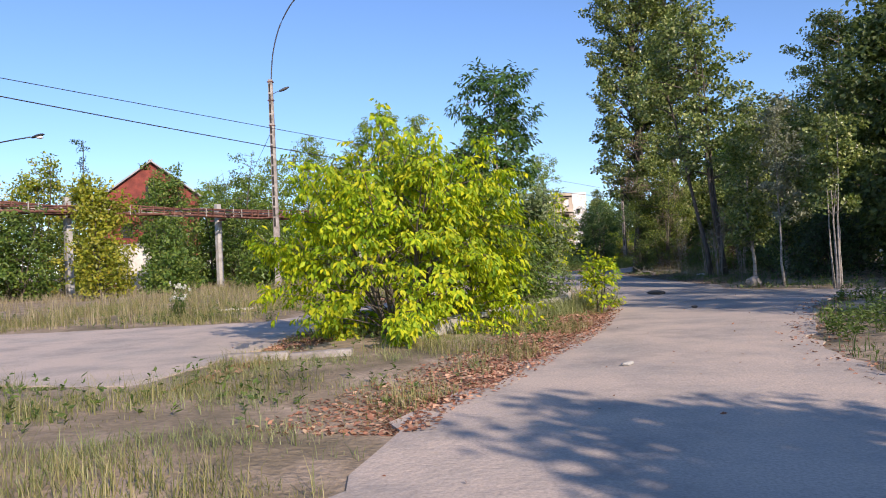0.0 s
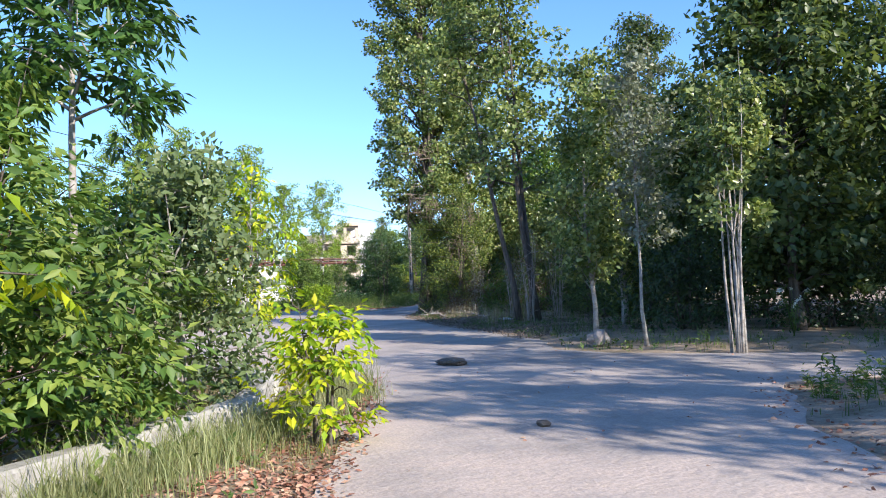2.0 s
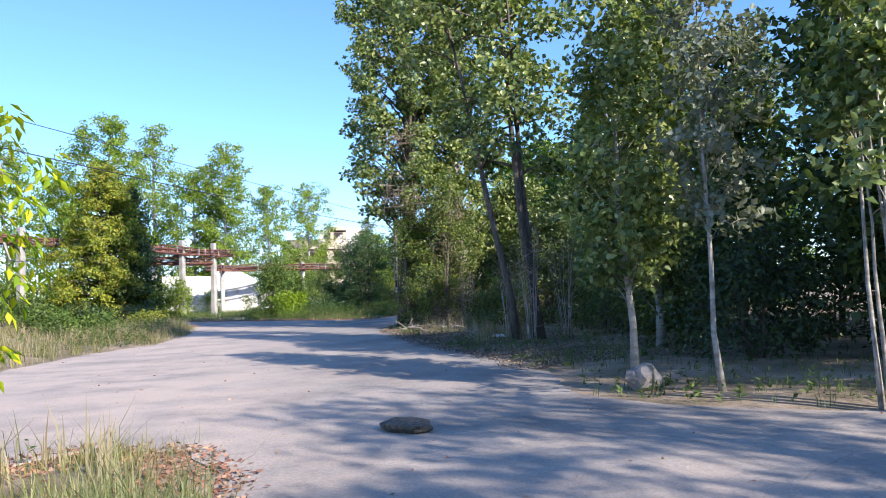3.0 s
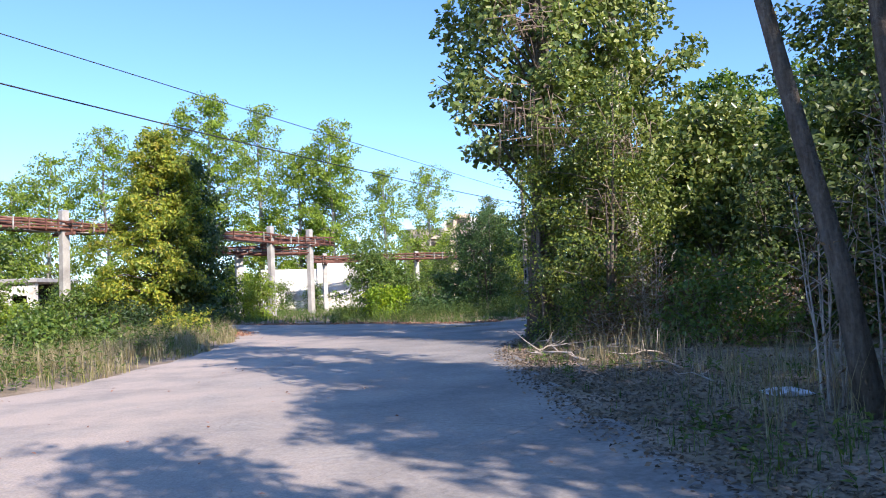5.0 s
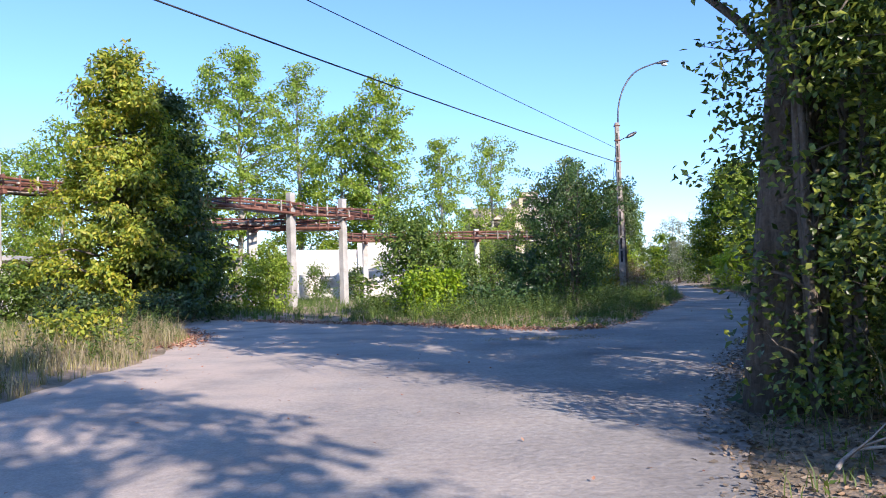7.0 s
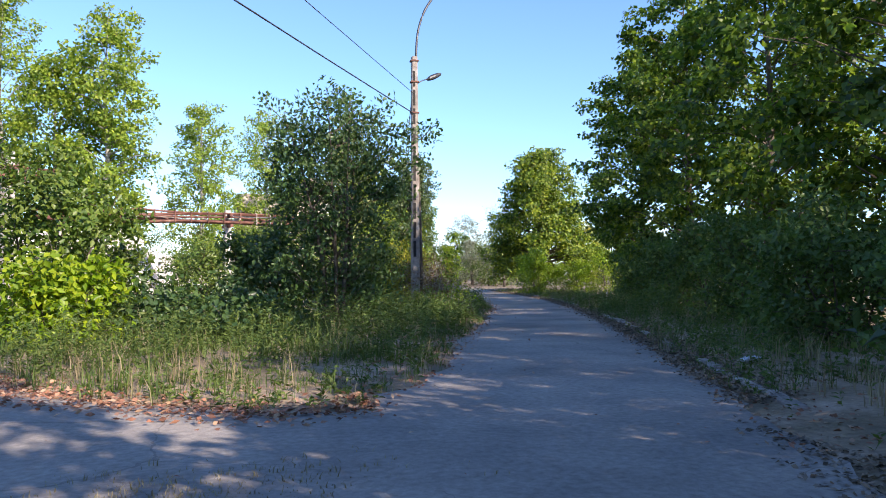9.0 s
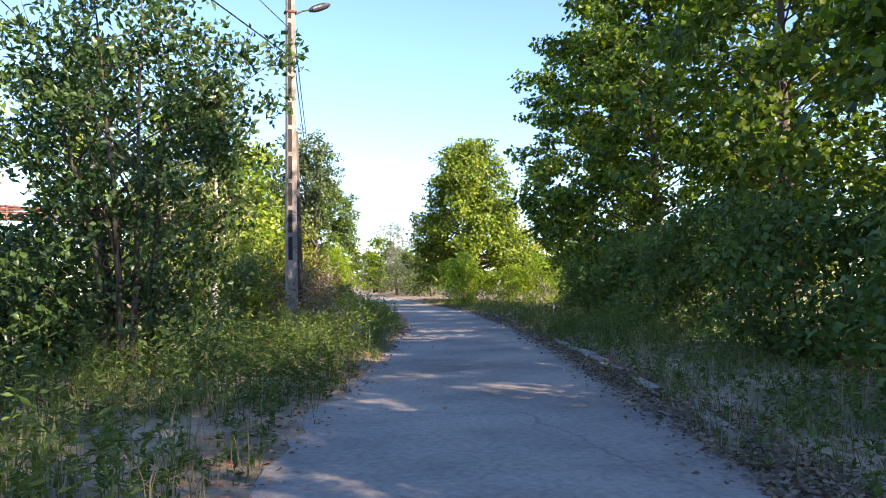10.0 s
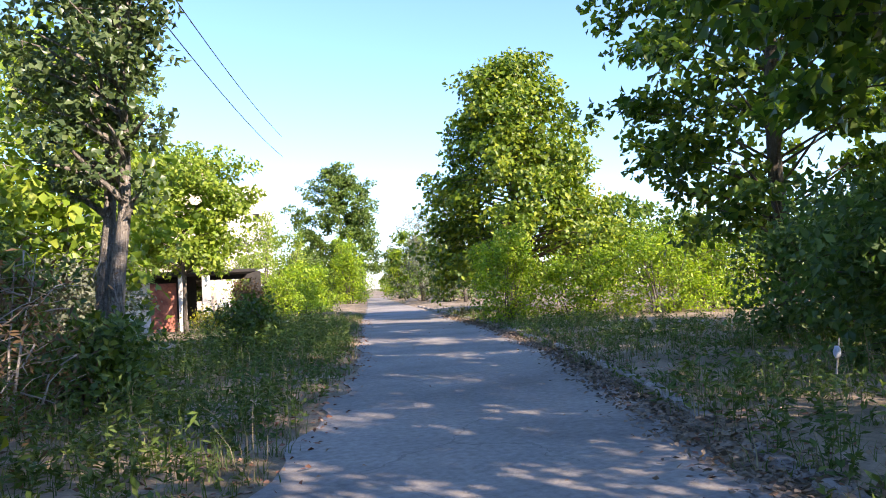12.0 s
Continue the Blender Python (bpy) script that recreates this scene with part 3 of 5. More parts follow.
def street_lamp(at, height, arm, group, label, wide):
    """A tapered concrete pole with climbing slots, a side lamp and a long bent arm with its head."""
    thing = empty("street_lamp", pose(at[0], at[1], 0), label, "street lamp", group)
    bm = box_bm((0.27 * wide, 0.24 * wide, height + 0.3), (0, 0, height / 2 - 0.15), 0.02, 0.7)
    part("pole", bm, M_POLE, thing)
    n = int(height / 0.62)
    for k in range(int(n * 0.3), n):
        w = (0.30 - 0.09 * k / n) * wide
        # thin near-black plates; the shade inside each slot is only colour
        part("slot", box_bm((w * 0.34, 0.012, 0.52), (-w * 0.15, -(0.24 - 0.072 * k / n) * wide / 2 - 0.002, k * 0.62 + 0.3), 0.0), M_DARK, thing)
    for z in (height * 0.78, height * 0.9, height - 0.15):
        part("band", box_bm((0.27 * wide, 0.225 * wide, 0.05), (0, 0, z), 0.005), M_RUST, thing)
    pts = [Vector((0.06, 0, height - 1.2)), Vector((0.06, 0, height)), Vector((arm[0] * 0.07, arm[1] * 0.07, height + arm[2] * 0.3)), Vector((arm[0] * 0.22, arm[1] * 0.22, height + arm[2] * 0.58)),
           Vector((arm[0] * 0.5, arm[1] * 0.5, height + arm[2] * 0.82)), Vector((arm[0], arm[1], height + arm[2]))]
    smooth = []
    for i in range(len(pts) - 1):
        a, b, c, d = pts[max(i - 1, 0)], pts[i], pts[i + 1], pts[min(i + 2, len(pts) - 1)]
        for k in range(5):
            t = k / 5
            smooth.append(0.5 * ((2 * b) + (c - a) * t + (2 * a - 5 * b + 4 * c - d) * t * t + (3 * b - a - 3 * c + d) * t ** 3))
    smooth.append(pts[-1])
    v, f = tube([tuple(p) for p in smooth], [0.04] * len(smooth), 6)
    tri_object("arm", v, f, M_METAL, thing)
    aim = math.atan2(arm[1], arm[0])
    bm = bmesh.new()
    bmesh.ops.create_uvsphere(bm, u_segments=10, v_segments=6, radius=1)
    for q in bm.verts:
        q.co = Vector((q.co.x * 0.42, q.co.y * 0.17, q.co.z * (0.12 if q.co.z > 0 else 0.05)))
    bmesh.ops.transform(bm, matrix=Matrix.Translation((arm[0] * 1.12, arm[1] * 1.12, height + arm[2] + 0.03)) @ Matrix.Rotation(aim, 4, "Z") @ Matrix.Rotation(-0.25, 4, "Y"), verts=bm.verts)
    head = part("lamp_head", bm, M_METAL, thing)
    bm = bmesh.new()
    bmesh.ops.create_uvsphere(bm, u_segments=10, v_segments=6, radius=1)
    for q in bm.verts:
        q.co = Vector((q.co.x * 0.2, q.co.y * 0.13, q.co.z * 0.09))
    bmesh.ops.transform(bm, matrix=Matrix.Translation((arm[0] * 1.15, arm[1] * 1.15, height + arm[2] - 0.05)) @ Matrix.Rotation(aim, 4, "Z"), verts=bm.verts)
    part("glass", bm, M_LENS, head, "pale lamp glass")
    v, f = tube([(0, 0, height - 0.95), (0.3, 0.1, height - 0.75), (0.55, 0.2, height - 0.65)], [0.02] * 3, 5)
    tri_object("bracket", v, f, M_METAL, thing)
    bm = bmesh.new()
    bmesh.ops.create_uvsphere(bm, u_segments=8, v_segments=6, radius=1)
    for q in bm.verts:
        q.co = Vector((q.co.x * 0.36, q.co.y * 0.13, q.co.z * 0.09))
    bmesh.ops.transform(bm, matrix=Matrix.Translation((0.75, 0.27, height - 0.55)) @ Matrix.Rotation(0.35, 4, "Z") @ Matrix.Rotation(-0.45, 4, "Y"), verts=bm.verts)
    part("side_lamp", bm, M_METAL, thing)
    return thing


POLE_A, POLE_B = (-9.9, 45.9), (17.85, 75.5)
street_lamp(POLE_A, 12.6, (4.3, -0.6, 6.2), "street lamps", "tall slotted concrete lamp pole behind the yellow bush", 1.35)
street_lamp((-27.0, 44.0), 8.1, (3.6, 0.0, 1.35), "street lamps", "slim lamp pole standing beyond the pipe bridge", 0.9)
lamp_b = street_lamp(POLE_B, 8.5, (2.5, 1.3, 3.2), "street lamps", "slotted concrete lamp pole with a timber brace, standing in dead brush", 1.0)
v, f = tube([(0.28, 0.3, -0.2), (0.22, 0.18, 2.4), (0.12, 0.1, 4.9)], [0.075, 0.07, 0.06], 8)
tri_object("brace", v, f, M_BARK, lamp_b, "dark weathered timber brace")


def cable(a, b, sag, r, label):
    t = np.linspace(0, 1, 25)[:, None]
    p = np.array(a) * (1 - t) + np.array(b) * t
    p[:, 2] -= sag * 4 * (t * (1 - t))[:, 0]
    v, f = tube(p, [r] * 25, 4)
    return tagged(tri_object("overhead_cable", v, f, M_WIRE), label, "cable", "overhead cables")


cable((-27.15, -2.4, 7.4), (17.85, 75.5, 7.25), 0.1, 0.013, "thin black cable slung over the junction to the lamp pole")
cable((-29.8, -0.8, 8.85), (17.85, 75.5, 6.6), 1.0, 0.02, "thick black cable slung over the junction to the lamp pole")
cable((-9.9, 45.9, 9.6), (-20, 72, 6.6), 0.3, 0.014, "thin cable running down from the lamp pole")
cable((17.85, 75.5, 8.1), (26.5, 112, 9.0), 0.6, 0.016, "thin cable running on beyond the lamp pole")
cable((17.85, 75.5, 7.3), (26.5, 112, 8.0), 0.6, 0.016, "thin cable running on beyond the lamp pole")

# ---- pipe bridges ----


def pipe_bridge(posts, height, ends, level, label, seed, width=0.42):
    """Concrete posts with cross arms that carry rusted pipes."""
    rng = random.Random(seed)
    thing = empty("pipe_bridge", pose(posts[0][0], posts[0][1], 0), label, "pipe bridge", "pipe bridges")
    o = Vector((posts[0][0], posts[0][1], 0))
    a, b = Vector((*ends[0], level)) - o, Vector((*ends[1], level)) - o
    way = (b - a).normalized()
    turn = math.atan2(way.y, way.x)
    cross = Vector((-way.y, way.x, 0))
    for x, y in posts:
        p = Vector((x, y, 0)) - o
        part("post", box_bm((width, width * 0.9, height + 0.2), (p.x, p.y, height / 2 - 0.1), 0.025, 0.94, turn), M_CONCRETE, thing)
        part("cross_arm", box_bm((0.16, 1.7, 0.16), (p.x, p.y, level - 0.22), 0.01, 1.0, turn), M_RUST, thing)
        part("cross_arm", box_bm((0.14, 1.5, 0.14), (p.x, p.y, level + 0.36), 0.01, 1.0, turn), M_RUST, thing)
    for off, z, r, mat in ((-0.62, 0.0, 0.07, M_RUST), (-0.3, 0.02, 0.10, M_RUST), (0.05, -0.04, 0.06, M_LAGGING), (0.36, 0.0, 0.09, M_RUST), (0.66, 0.02, 0.06, M_RUST), (-0.55, 0.2, 0.045, M_RUST), (-0.5, 0.42, 0.05, M_RUST), (0.1, 0.3, 0.04, M_METAL), (0.45, 0.4, 0.07, M_RUST), (0.6, 0.22, 0.04, M_LAGGING)):
        n = max(6, int((b - a).length / 2.6))
        pts = [a + (b - a) * (i / n) + cross * (off + rng.gauss(0, 0.06)) + Vector((0, 0, z + rng.gauss(0, 0.06))) for i in range(n + 1)]
        v, f = tube([tuple(p) for p in pts], [r] * (n + 1), 8)
        tri_object("pipe", v, f, mat, thing)
    k = 0.6
    while k < (b - a).length:
        p = a + way * k
        part("spacer", box_bm((0.08, 1.45, 0.08), (p.x, p.y, level + 0.16 + rng.gauss(0, 0.08)), 0.0, 1.0, turn + rng.gauss(0, 0.25)), M_LAGGING if rng.random() < 0.5 else M_RUST, thing)
        part("hanger", box_bm((0.06, 0.06, 0.62), (p.x - cross.x * 0.68, p.y - cross.y * 0.68, level + 0.2), 0.0, 1.0, turn), M_LAGGING if rng.random() < 0.4 else M_RUST, thing)
        k += 0.8 + rng.uniform(-0.3, 0.3)
    return thing


pipe_bridge([(-30.2, 37.5), (-23.4, 48), (-16.9, 58), (-7.5, 68.7), (1.4, 81.4), (3.8, 85.2)], 6.3, [(-37, 27), (5.1, 87.3)], 5.3, "rusted pipes on square concrete posts beside the junction", 3)
pipe_bridge([(-0.9, 82.2)], 4.9, [(-6, 79.5), (3.5, 84.6)], 4.5, "short rusted pipe run on a low concrete post", 4, 0.5)
pipe_bridge([(12.4, 95), (4.5, 93)], 4.9, [(3.0, 92.7), (17.5, 96.4)], 4.25, "rusted pipe run half hidden by shrubs", 5, 0.36)

# ---- buildings ----


def window_hole(thing, x, y, z, w, h, turn, mat=M_DARK):
    # a solid dark panel, its colour stands in for the unlit room
    return part("window", box_bm((w, 0.12, h), (x, y, z), 0.01, 1.0, turn), mat, thing)


def wall_with_openings(thing, name, length, height, thick, openings, mat, m, slope=0.0):
    """A wall along x with openings (x0, x1, z0, z1) cut through it; its top may fall towards the far end."""
    xs = sorted({0.0, length, *[o[0] for o in openings], *[o[1] for o in openings]})
    zs = sorted({0.0, height, *[o[2] for o in openings], *[o[3] for o in openings]})
    bm = bmesh.new()
    for x0, x1 in zip(xs, xs[1:]):
        for z0, z1 in zip(zs, zs[1:]):
            if any(o[0] <= x0 and x1 <= o[1] and o[2] <= z0 and z1 <= o[3] for o in openings):
                continue
            r = bmesh.ops.create_cube(bm, size=1)
            for v in r["verts"]:
                top = v.co.z > 0 and z1 == height
                x = x0 if v.co.x < 0 else x1
                v.co = Vector((x, v.co.y * thick, (z0 if v.co.z < 0 else z1) - (slope * x / length if top else 0)))
    bmesh.ops.remove_doubles(bm, verts=bm.verts, dist=0.001)
    dead = [f for f in bm.faces if sum(1 for g in bm.faces if g is not f and set(g.verts) == set(f.verts))]
    bmesh.ops.delete(bm, geom=dead, context="FACES")
    bmesh.ops.transform(bm, matrix=m, verts=bm.verts)
    return part(name, bm, mat, thing)


# the roofless white store beside the junction
store = empty("ruined_store", pose(-1.4, 98, 0), "roofless whitewashed store with crumbling walls", "building")
wall_with_openings(store, "front_wall", 5.0, 3.9, 0.35, [(0.5, 2.1, 0.0, 2.0)], M_WHITEWASH, pose(0, 0, 0), 0.1)
wall_with_openings(store, "front_wall", 2.6, 4.3, 0.35, [], M_WHITEWASH, pose(5.0, -0.2, 0), 0.05)
wall_with_openings(store, "front_wall", 1.7, 4.25, 0.35, [], M_WHITEWASH, pose(7.6, -0.2, 0), 0.9)
wall_with_openings(store, "side_wall", 9.0, 2.9, 0.3, [(3.0, 4.4, 1.0, 2.2)], M_WHITEWASH, pose(9.2, 0.2, 0, 0, 0, 80), 0.4)
wall_with_openings(store, "back_wall", 9.0, 2.7, 0.3, [], M_WHITEWASH, pose(0.2, 7.0, 0, 0, 0, 4), 0.2)
wall_with_openings(store, "side_wall", 6.6, 2.9, 0.3, [], M_WHITEWASH, pose(0.0, 0.3, 0, 0, 0, 88), 0.3)
shed = empty("white_shed", pose(8.2, 105.5, 0), "low whitewashed shed behind the store", "building")
wall_with_openings(shed, "front_wall", 4.5, 2.3, 0.3, [(1.2, 2.0, 0.9, 1.7)], M_WHITEWASH, pose(0, 0, 0, 0, 0, 20), 0.2)
part("roof", box_bm((5.0, 3.4, 0.16), (2.4, 1.9, 2.36), 0.02, 1.0, radians(20)), M_ROOF, shed)
wall_with_openings(shed, "back_wall", 4.5, 2.2, 0.3, [], M_WHITEWASH, pose(-0.8, 2.8, 0, 0, 0, 20))

# a long white building with openings, far beyond the field
hall = empty("long_hall", pose(-27.5, 86, 0), "long low white derelict hall with open bays", "building")
wall_with_openings(hall, "front_wall", 12.0, 3.2, 0.4, [(0.7 + 1.9 * k, 1.9 + 1.9 * k, 0.7, 2.3) for k in range(6)], M_WHITEWASH, pose(0, 0, 0, 0, 0, -3))
# wall coloured near black to paint the shade behind the open bays
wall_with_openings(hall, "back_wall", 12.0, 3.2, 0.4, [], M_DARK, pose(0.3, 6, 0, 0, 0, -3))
part("roof", box_bm((12.6, 7.2, 0.3), (6.1, 2.7, 3.36), 0.03, 1.0, radians(-3)), M_ROOF, hall)

# the red gabled house
house = empty("red_house", pose(-29, 77, 0), "red brick gabled house half covered by trees", "house")
bm = bmesh.new()
W, D, E, R = 9.0, 11.0, 9.0, 12.4
pts = [(-W / 2, 0, 0), (W / 2, 0, 0), (W / 2, 0, E), (0, 0, R), (-W / 2, 0, E), (-W / 2, D, 0), (W / 2, D, 0), (W / 2, D, E), (0, D, R), (-W / 2, D, E)]
q = [bm.verts.new(p) for p in pts]
for idx in ((0, 1, 2, 3, 4), (9, 8, 7, 6, 5), (1, 6, 7, 2), (5, 0, 4, 9), (2, 7, 8, 3), (9, 4, 3, 8), (0, 5, 6, 1)):
    bm.faces.new([q[i] for i in idx])
bmesh.ops.rotate(bm, verts=bm.verts, matrix=Matrix.Rotation(radians(24), 3, "Z"))
part("wall", bm, M_BRICK, house)
for s in (-1, 1):
    bm = bmesh.new()
    bmesh.ops.create_cube(bm, size=1)
    L = math.hypot(W / 2 + 0.5, R - E + 0.4)
    ang = math.atan2(R - E, W / 2)
    bmesh.ops.transform(bm, matrix=Matrix.Rotation(radians(24), 4, "Z") @ Matrix.Translation((s * (W / 4 + 0.1), D / 2, (R + E) / 2 + 0.08)) @ Matrix.Rotation(s * ang, 4, "Y") @ Matrix.Diagonal((L, D + 0.9, 0.14, 1)), verts=bm.verts)
    part("roof_slope", bm, M_ROOF, house, "grey sheet roof slope")
for x, z in ((-2.4, 2.2), (1.8, 2.2), (-2.4, 5.6), (1.8, 5.6), (0, 9.4)):
    c, s = math.cos(radians(24)), math.sin(radians(24))
    window_hole(house, x * c + 0.02 * s, x * s - 0.02, z, 1.1, 1.4, radians(24))

# low white block under the pipes
block = empty("white_block", pose(-24, 60, 0), "low whitewashed masonry block among shrubs", "wall")
part("body", box_bm((2.8, 1.6, 3.5), (0, 0, 1.75), 0.04), M_WHITEWASH, block)
part("cap", box_bm((3.0, 1.8, 0.14), (0, 0, 3.57), 0.02), M_CONCRETE, block)

# a tan multi-storey ruin far behind
tower = empty("tan_ruin", pose(14.5, 141, 0), "tan multi-storey ruin with empty window bays", "building")
for x, w, h, storeys in ((0.0, 7.0, 10.6, 3), (7.0, 2.6, 12.6, 4)):
    cols = int(w / 2.2)
    ops = []
    for c in range(cols):
        for s in range(storeys):
            ops.append((0.5 + c * 2.2, 2.0 + c * 2.2, 1.0 + s * 3.0, 2.7 + s * 3.0))
    wall_with_openings(tower, "front_wall", w, h, 0.4, [o for o in ops if o[3] < h and o[1] < w], M_TAN, pose(x, 0, 0))
    wall_with_openings(tower, "back_wall", w, h, 0.4, [], M_TAN, pose(x, 9, 0))
    for s in range(1, storeys + 1):
        if s * 3.0 < h:
            part("floor_slab", box_bm((w, 9.4, 0.3), (x + w / 2, 4.5, s * 3.0 - 0.1), 0.0), M_CONCRETE, tower)
wall_with_openings(tower, "side_wall", 9.0, 10.5, 0.4, [], M_TAN, pose(9.6, 0.2, 0, 0, 0, 90))
wall_with_openings(tower, "side_wall", 9.0, 10.5, 0.4, [], M_TAN, pose(0.1, 0.2, 0, 0, 0, 90))

# white block of flats, farthest
flats = empty("pale_flats", pose(24.4, 172, 0), "pale block of flats far behind the trees", "building")
wall_with_openings(flats, "front_wall", 8.0, 15.0, 0.4, [(1.0 + 2.4 * c, 1.9 + 2.4 * c, 1.4 + 3.0 * s, 2.4 + 3.0 * s) for c in range(3) for s in range(4) if (c + s) % 2], M_WHITEWASH, pose(0, 0, 0))
for s in range(1, 5):
    part("floor_slab", box_bm((7.6, 8.0, 0.3), (4, 4.3, s * 3.0 - 0.2), 0.0), M_CONCRETE, flats)
wall_with_openings(flats, "side_wall", 8.0, 15.0, 0.4, [], M_WHITEWASH, pose(8.0, 0.2, 0, 0, 0, 90))
wall_with_openings(flats, "back_wall", 8.0, 15.0, 0.4, [], M_WHITEWASH, pose(0, 8.4, 0))

# the open-fronted ruin with white columns
porch = empty("columned_ruin", pose(18.95, 104.6, 0), "ruined open porch with white columns and a rusty red door", "building")
# near-black wall, the porch's inner shade is put into its colour
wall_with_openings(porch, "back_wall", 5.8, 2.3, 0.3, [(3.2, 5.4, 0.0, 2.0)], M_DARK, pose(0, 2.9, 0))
for x in (2.65, 3.5):
    part("column", box_bm((0.3, 0.3, 2.15), (x, 0.1, 1.07), 0.02), M_WHITEWASH, porch)
part("door", box_bm((0.95, 0.08, 1.9), (1.95, 0.3, 0.95), 0.01), M_RED, porch, "rusty red sheet metal door")
wall_with_openings(porch, "stub_wall", 1.5, 2.2, 0.3, [], M_WHITEWASH, pose(0.0, 0.4, 0))
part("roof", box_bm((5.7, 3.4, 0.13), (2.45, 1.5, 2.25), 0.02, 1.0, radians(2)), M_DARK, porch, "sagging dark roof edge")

# ---- trees and shrubs: the bed beside the start ----
plant("box_elder_bush", "bright yellow-green box elder bush spilling over the kerb", "bush", (-0.7, 13.5), 3.5, 2.15, 0.1, "shrub", L_ELDER, M_BARK, 18500, 0.125, 0.47, 0.9, stems=11, limbs=120, clump=0.21, seed=11, compound=True, gaps=0.5, inner=0.5, shoots=14)
plant("box_elder_bush", "green box elder shrub in the kerbed bed", "bush", (0.6, 16.7), 3.1, 1.25, 0.2, "shrub", L_ELDER_GREEN, M_BARK, 7000, 0.13, 0.42, 0.5, stems=5, limbs=55, clump=0.3, seed=12, compound=True, gaps=0.4, shoots=4)
plant("box_elder_bush", "green box elder shrub in the kerbed bed", "bush", (1.5, 17.6), 2.0, 0.8, 0.2, "shrub", L_ELDER_GREEN, M_BARK, 3000, 0.13, 0.42, 0.5, stems=4, limbs=34, clump=0.28, seed=18, compound=True, gaps=0.4)
plant("ash_tree", "young ash tree with a slim grey trunk", "tree", (1.42, 18.0), 6.0, 0.88, 3.2, "round", L_ASH, M_BARK_PALE, 4600, 0.15, 0.36, 0.55, limbs=26, clump=0.24, trunk=0.06, seed=13, compound=True, gaps=0.5)
plant("box_elder_bush", "green box elder shrub in the kerbed bed", "bush", (1.4, 20.2), 2.9, 0.85, 0.2, "shrub", L_ELDER_GREEN, M_BARK, 4500, 0.13, 0.42, 0.5, stems=5, limbs=44, clump=0.3, seed=14, compound=True, gaps=0.4)
plant("young_tree", "grey-green small-leaved young tree in the kerbed bed", "tree", (2.35, 19.2), 2.9, 0.8, 0.3, "shrub", L_PALE, M_BARK_PALE, 5000, 0.1, 0.65, 0.2, stems=4, limbs=44, clump=0.28, seed=15, gaps=0.4, shoots=4)
plant("box_elder_sapling", "yellow-green box elder sapling at the kerb's end", "bush", (3.5, 17.4), 1.35, 0.34, 0.15, "shrub", L_ELDER, M_BARK, 1000, 0.1, 0.5, 0.5, stems=4, limbs=18, clump=0.15, seed=16, compound=True, gaps=0.4)
plant("box_elder_sapling", "slim yellow-green box elder sapling behind the kerb", "bush", (3.0, 20.6), 3.1, 0.42, 0.9, "round", L_ELDER, M_BARK_PALE, 1300, 0.1, 0.42, 0.8, stems=2, limbs=22, clump=0.18, seed=17, compound=True, gaps=0.4)

# ---- the right-hand side: poplars and shade trees ----
POP = dict(category="tree", profile="column", leaf=L_POPLAR, group="poplars")
tall_poplar = plant("poplar_tree", "tall ivy-grown poplar with grey-green leaves", at=(11.9, 47.0), height=27.5, radius=2.1, clear=5.2, bark=M_BARK, count=42000, size=0.17, slim=0.85, limbs=170, clump=0.42, trunk=0.3, gaps=0.25, inner=0.25, seed=21, category="tree", profile="poplar", leaf=L_POPLAR, group="poplars")
for at, r, n, k in (((-0.6, -2.5, 5.3), 0.9, 55, 1), ((-0.3, -2.1, 7.6), 0.8, 36, 2), ((1.3, -2.7, 4.6), 0.8, 45, 3), ((0.9, -2.6, 3.2), 0.7, 40, 4)):
    twig_tangle(tall_poplar, at, r, n, k)
plant("poplar_tree", "tall dense poplar with grey-green leaves", at=(14.8, 47.7), height=26, radius=1.5, clear=3.4, gaps=0.25, inner=0.25, bark=M_BARK_PALE, count=26000, size=0.17, slim=0.85, limbs=140, clump=0.42, trunk=0.28, seed=22, category="tree", profile="poplar", leaf=L_POPLAR, group="poplars")
plant("poplar_tree", "slim young poplar with sunlit pale leaves", at=(10.4, 25.7), height=6.6, radius=0.95, clear=1.6, bark=M_BARK_PALE, count=7500, size=0.11, slim=0.85, limbs=56, clump=0.26, trunk=0.06, gaps=0.4, seed=23, **POP)
plant("poplar_tree", "slim young poplar with several pale stems", at=(11.3, 22.0), height=5.5, radius=0.7, clear=3.4, bark=M_BARK_PALE, count=3000, size=0.11, slim=0.85, limbs=30, clump=0.22, trunk=0.04, stems=7, seed=24, gaps=0.4, **POP)
plant("poplar_tree", "thin sparse poplar sapling with silvery leaves", at=(10.6, 23.9), height=6.3, radius=0.6, clear=2.2, bark=M_BARK_PALE, count=2600, size=0.1, slim=0.8, limbs=34, clump=0.24, trunk=0.04, seed=26, gaps=0.5, category="tree", profile="column", leaf=L_SILVER, group="poplars")
plant("poplar_tree", "slim poplar behind the sunlit ones", at=(13.2, 29.5), height=7.2, radius=1.1, clear=1.2, bark=M_BARK_PALE, count=6500, size=0.12, slim=0.85, limbs=50, clump=0.35, trunk=0.1, seed=25, **POP)
plant("poplar_tree", "poplar standing behind the tall ones", at=(17.6, 48.6), height=6.6, radius=1.4, clear=2.5, bark=M_BARK_PALE, count=7500, size=0.18, slim=0.85, limbs=70, clump=0.45, trunk=0.18, seed=27, gaps=0.3, category="tree", profile="poplar", leaf=L_POPLAR, group="poplars")
SHADE = dict(category="tree", leaf=L_SHADE, bark=M_BARK, group="shade trees")
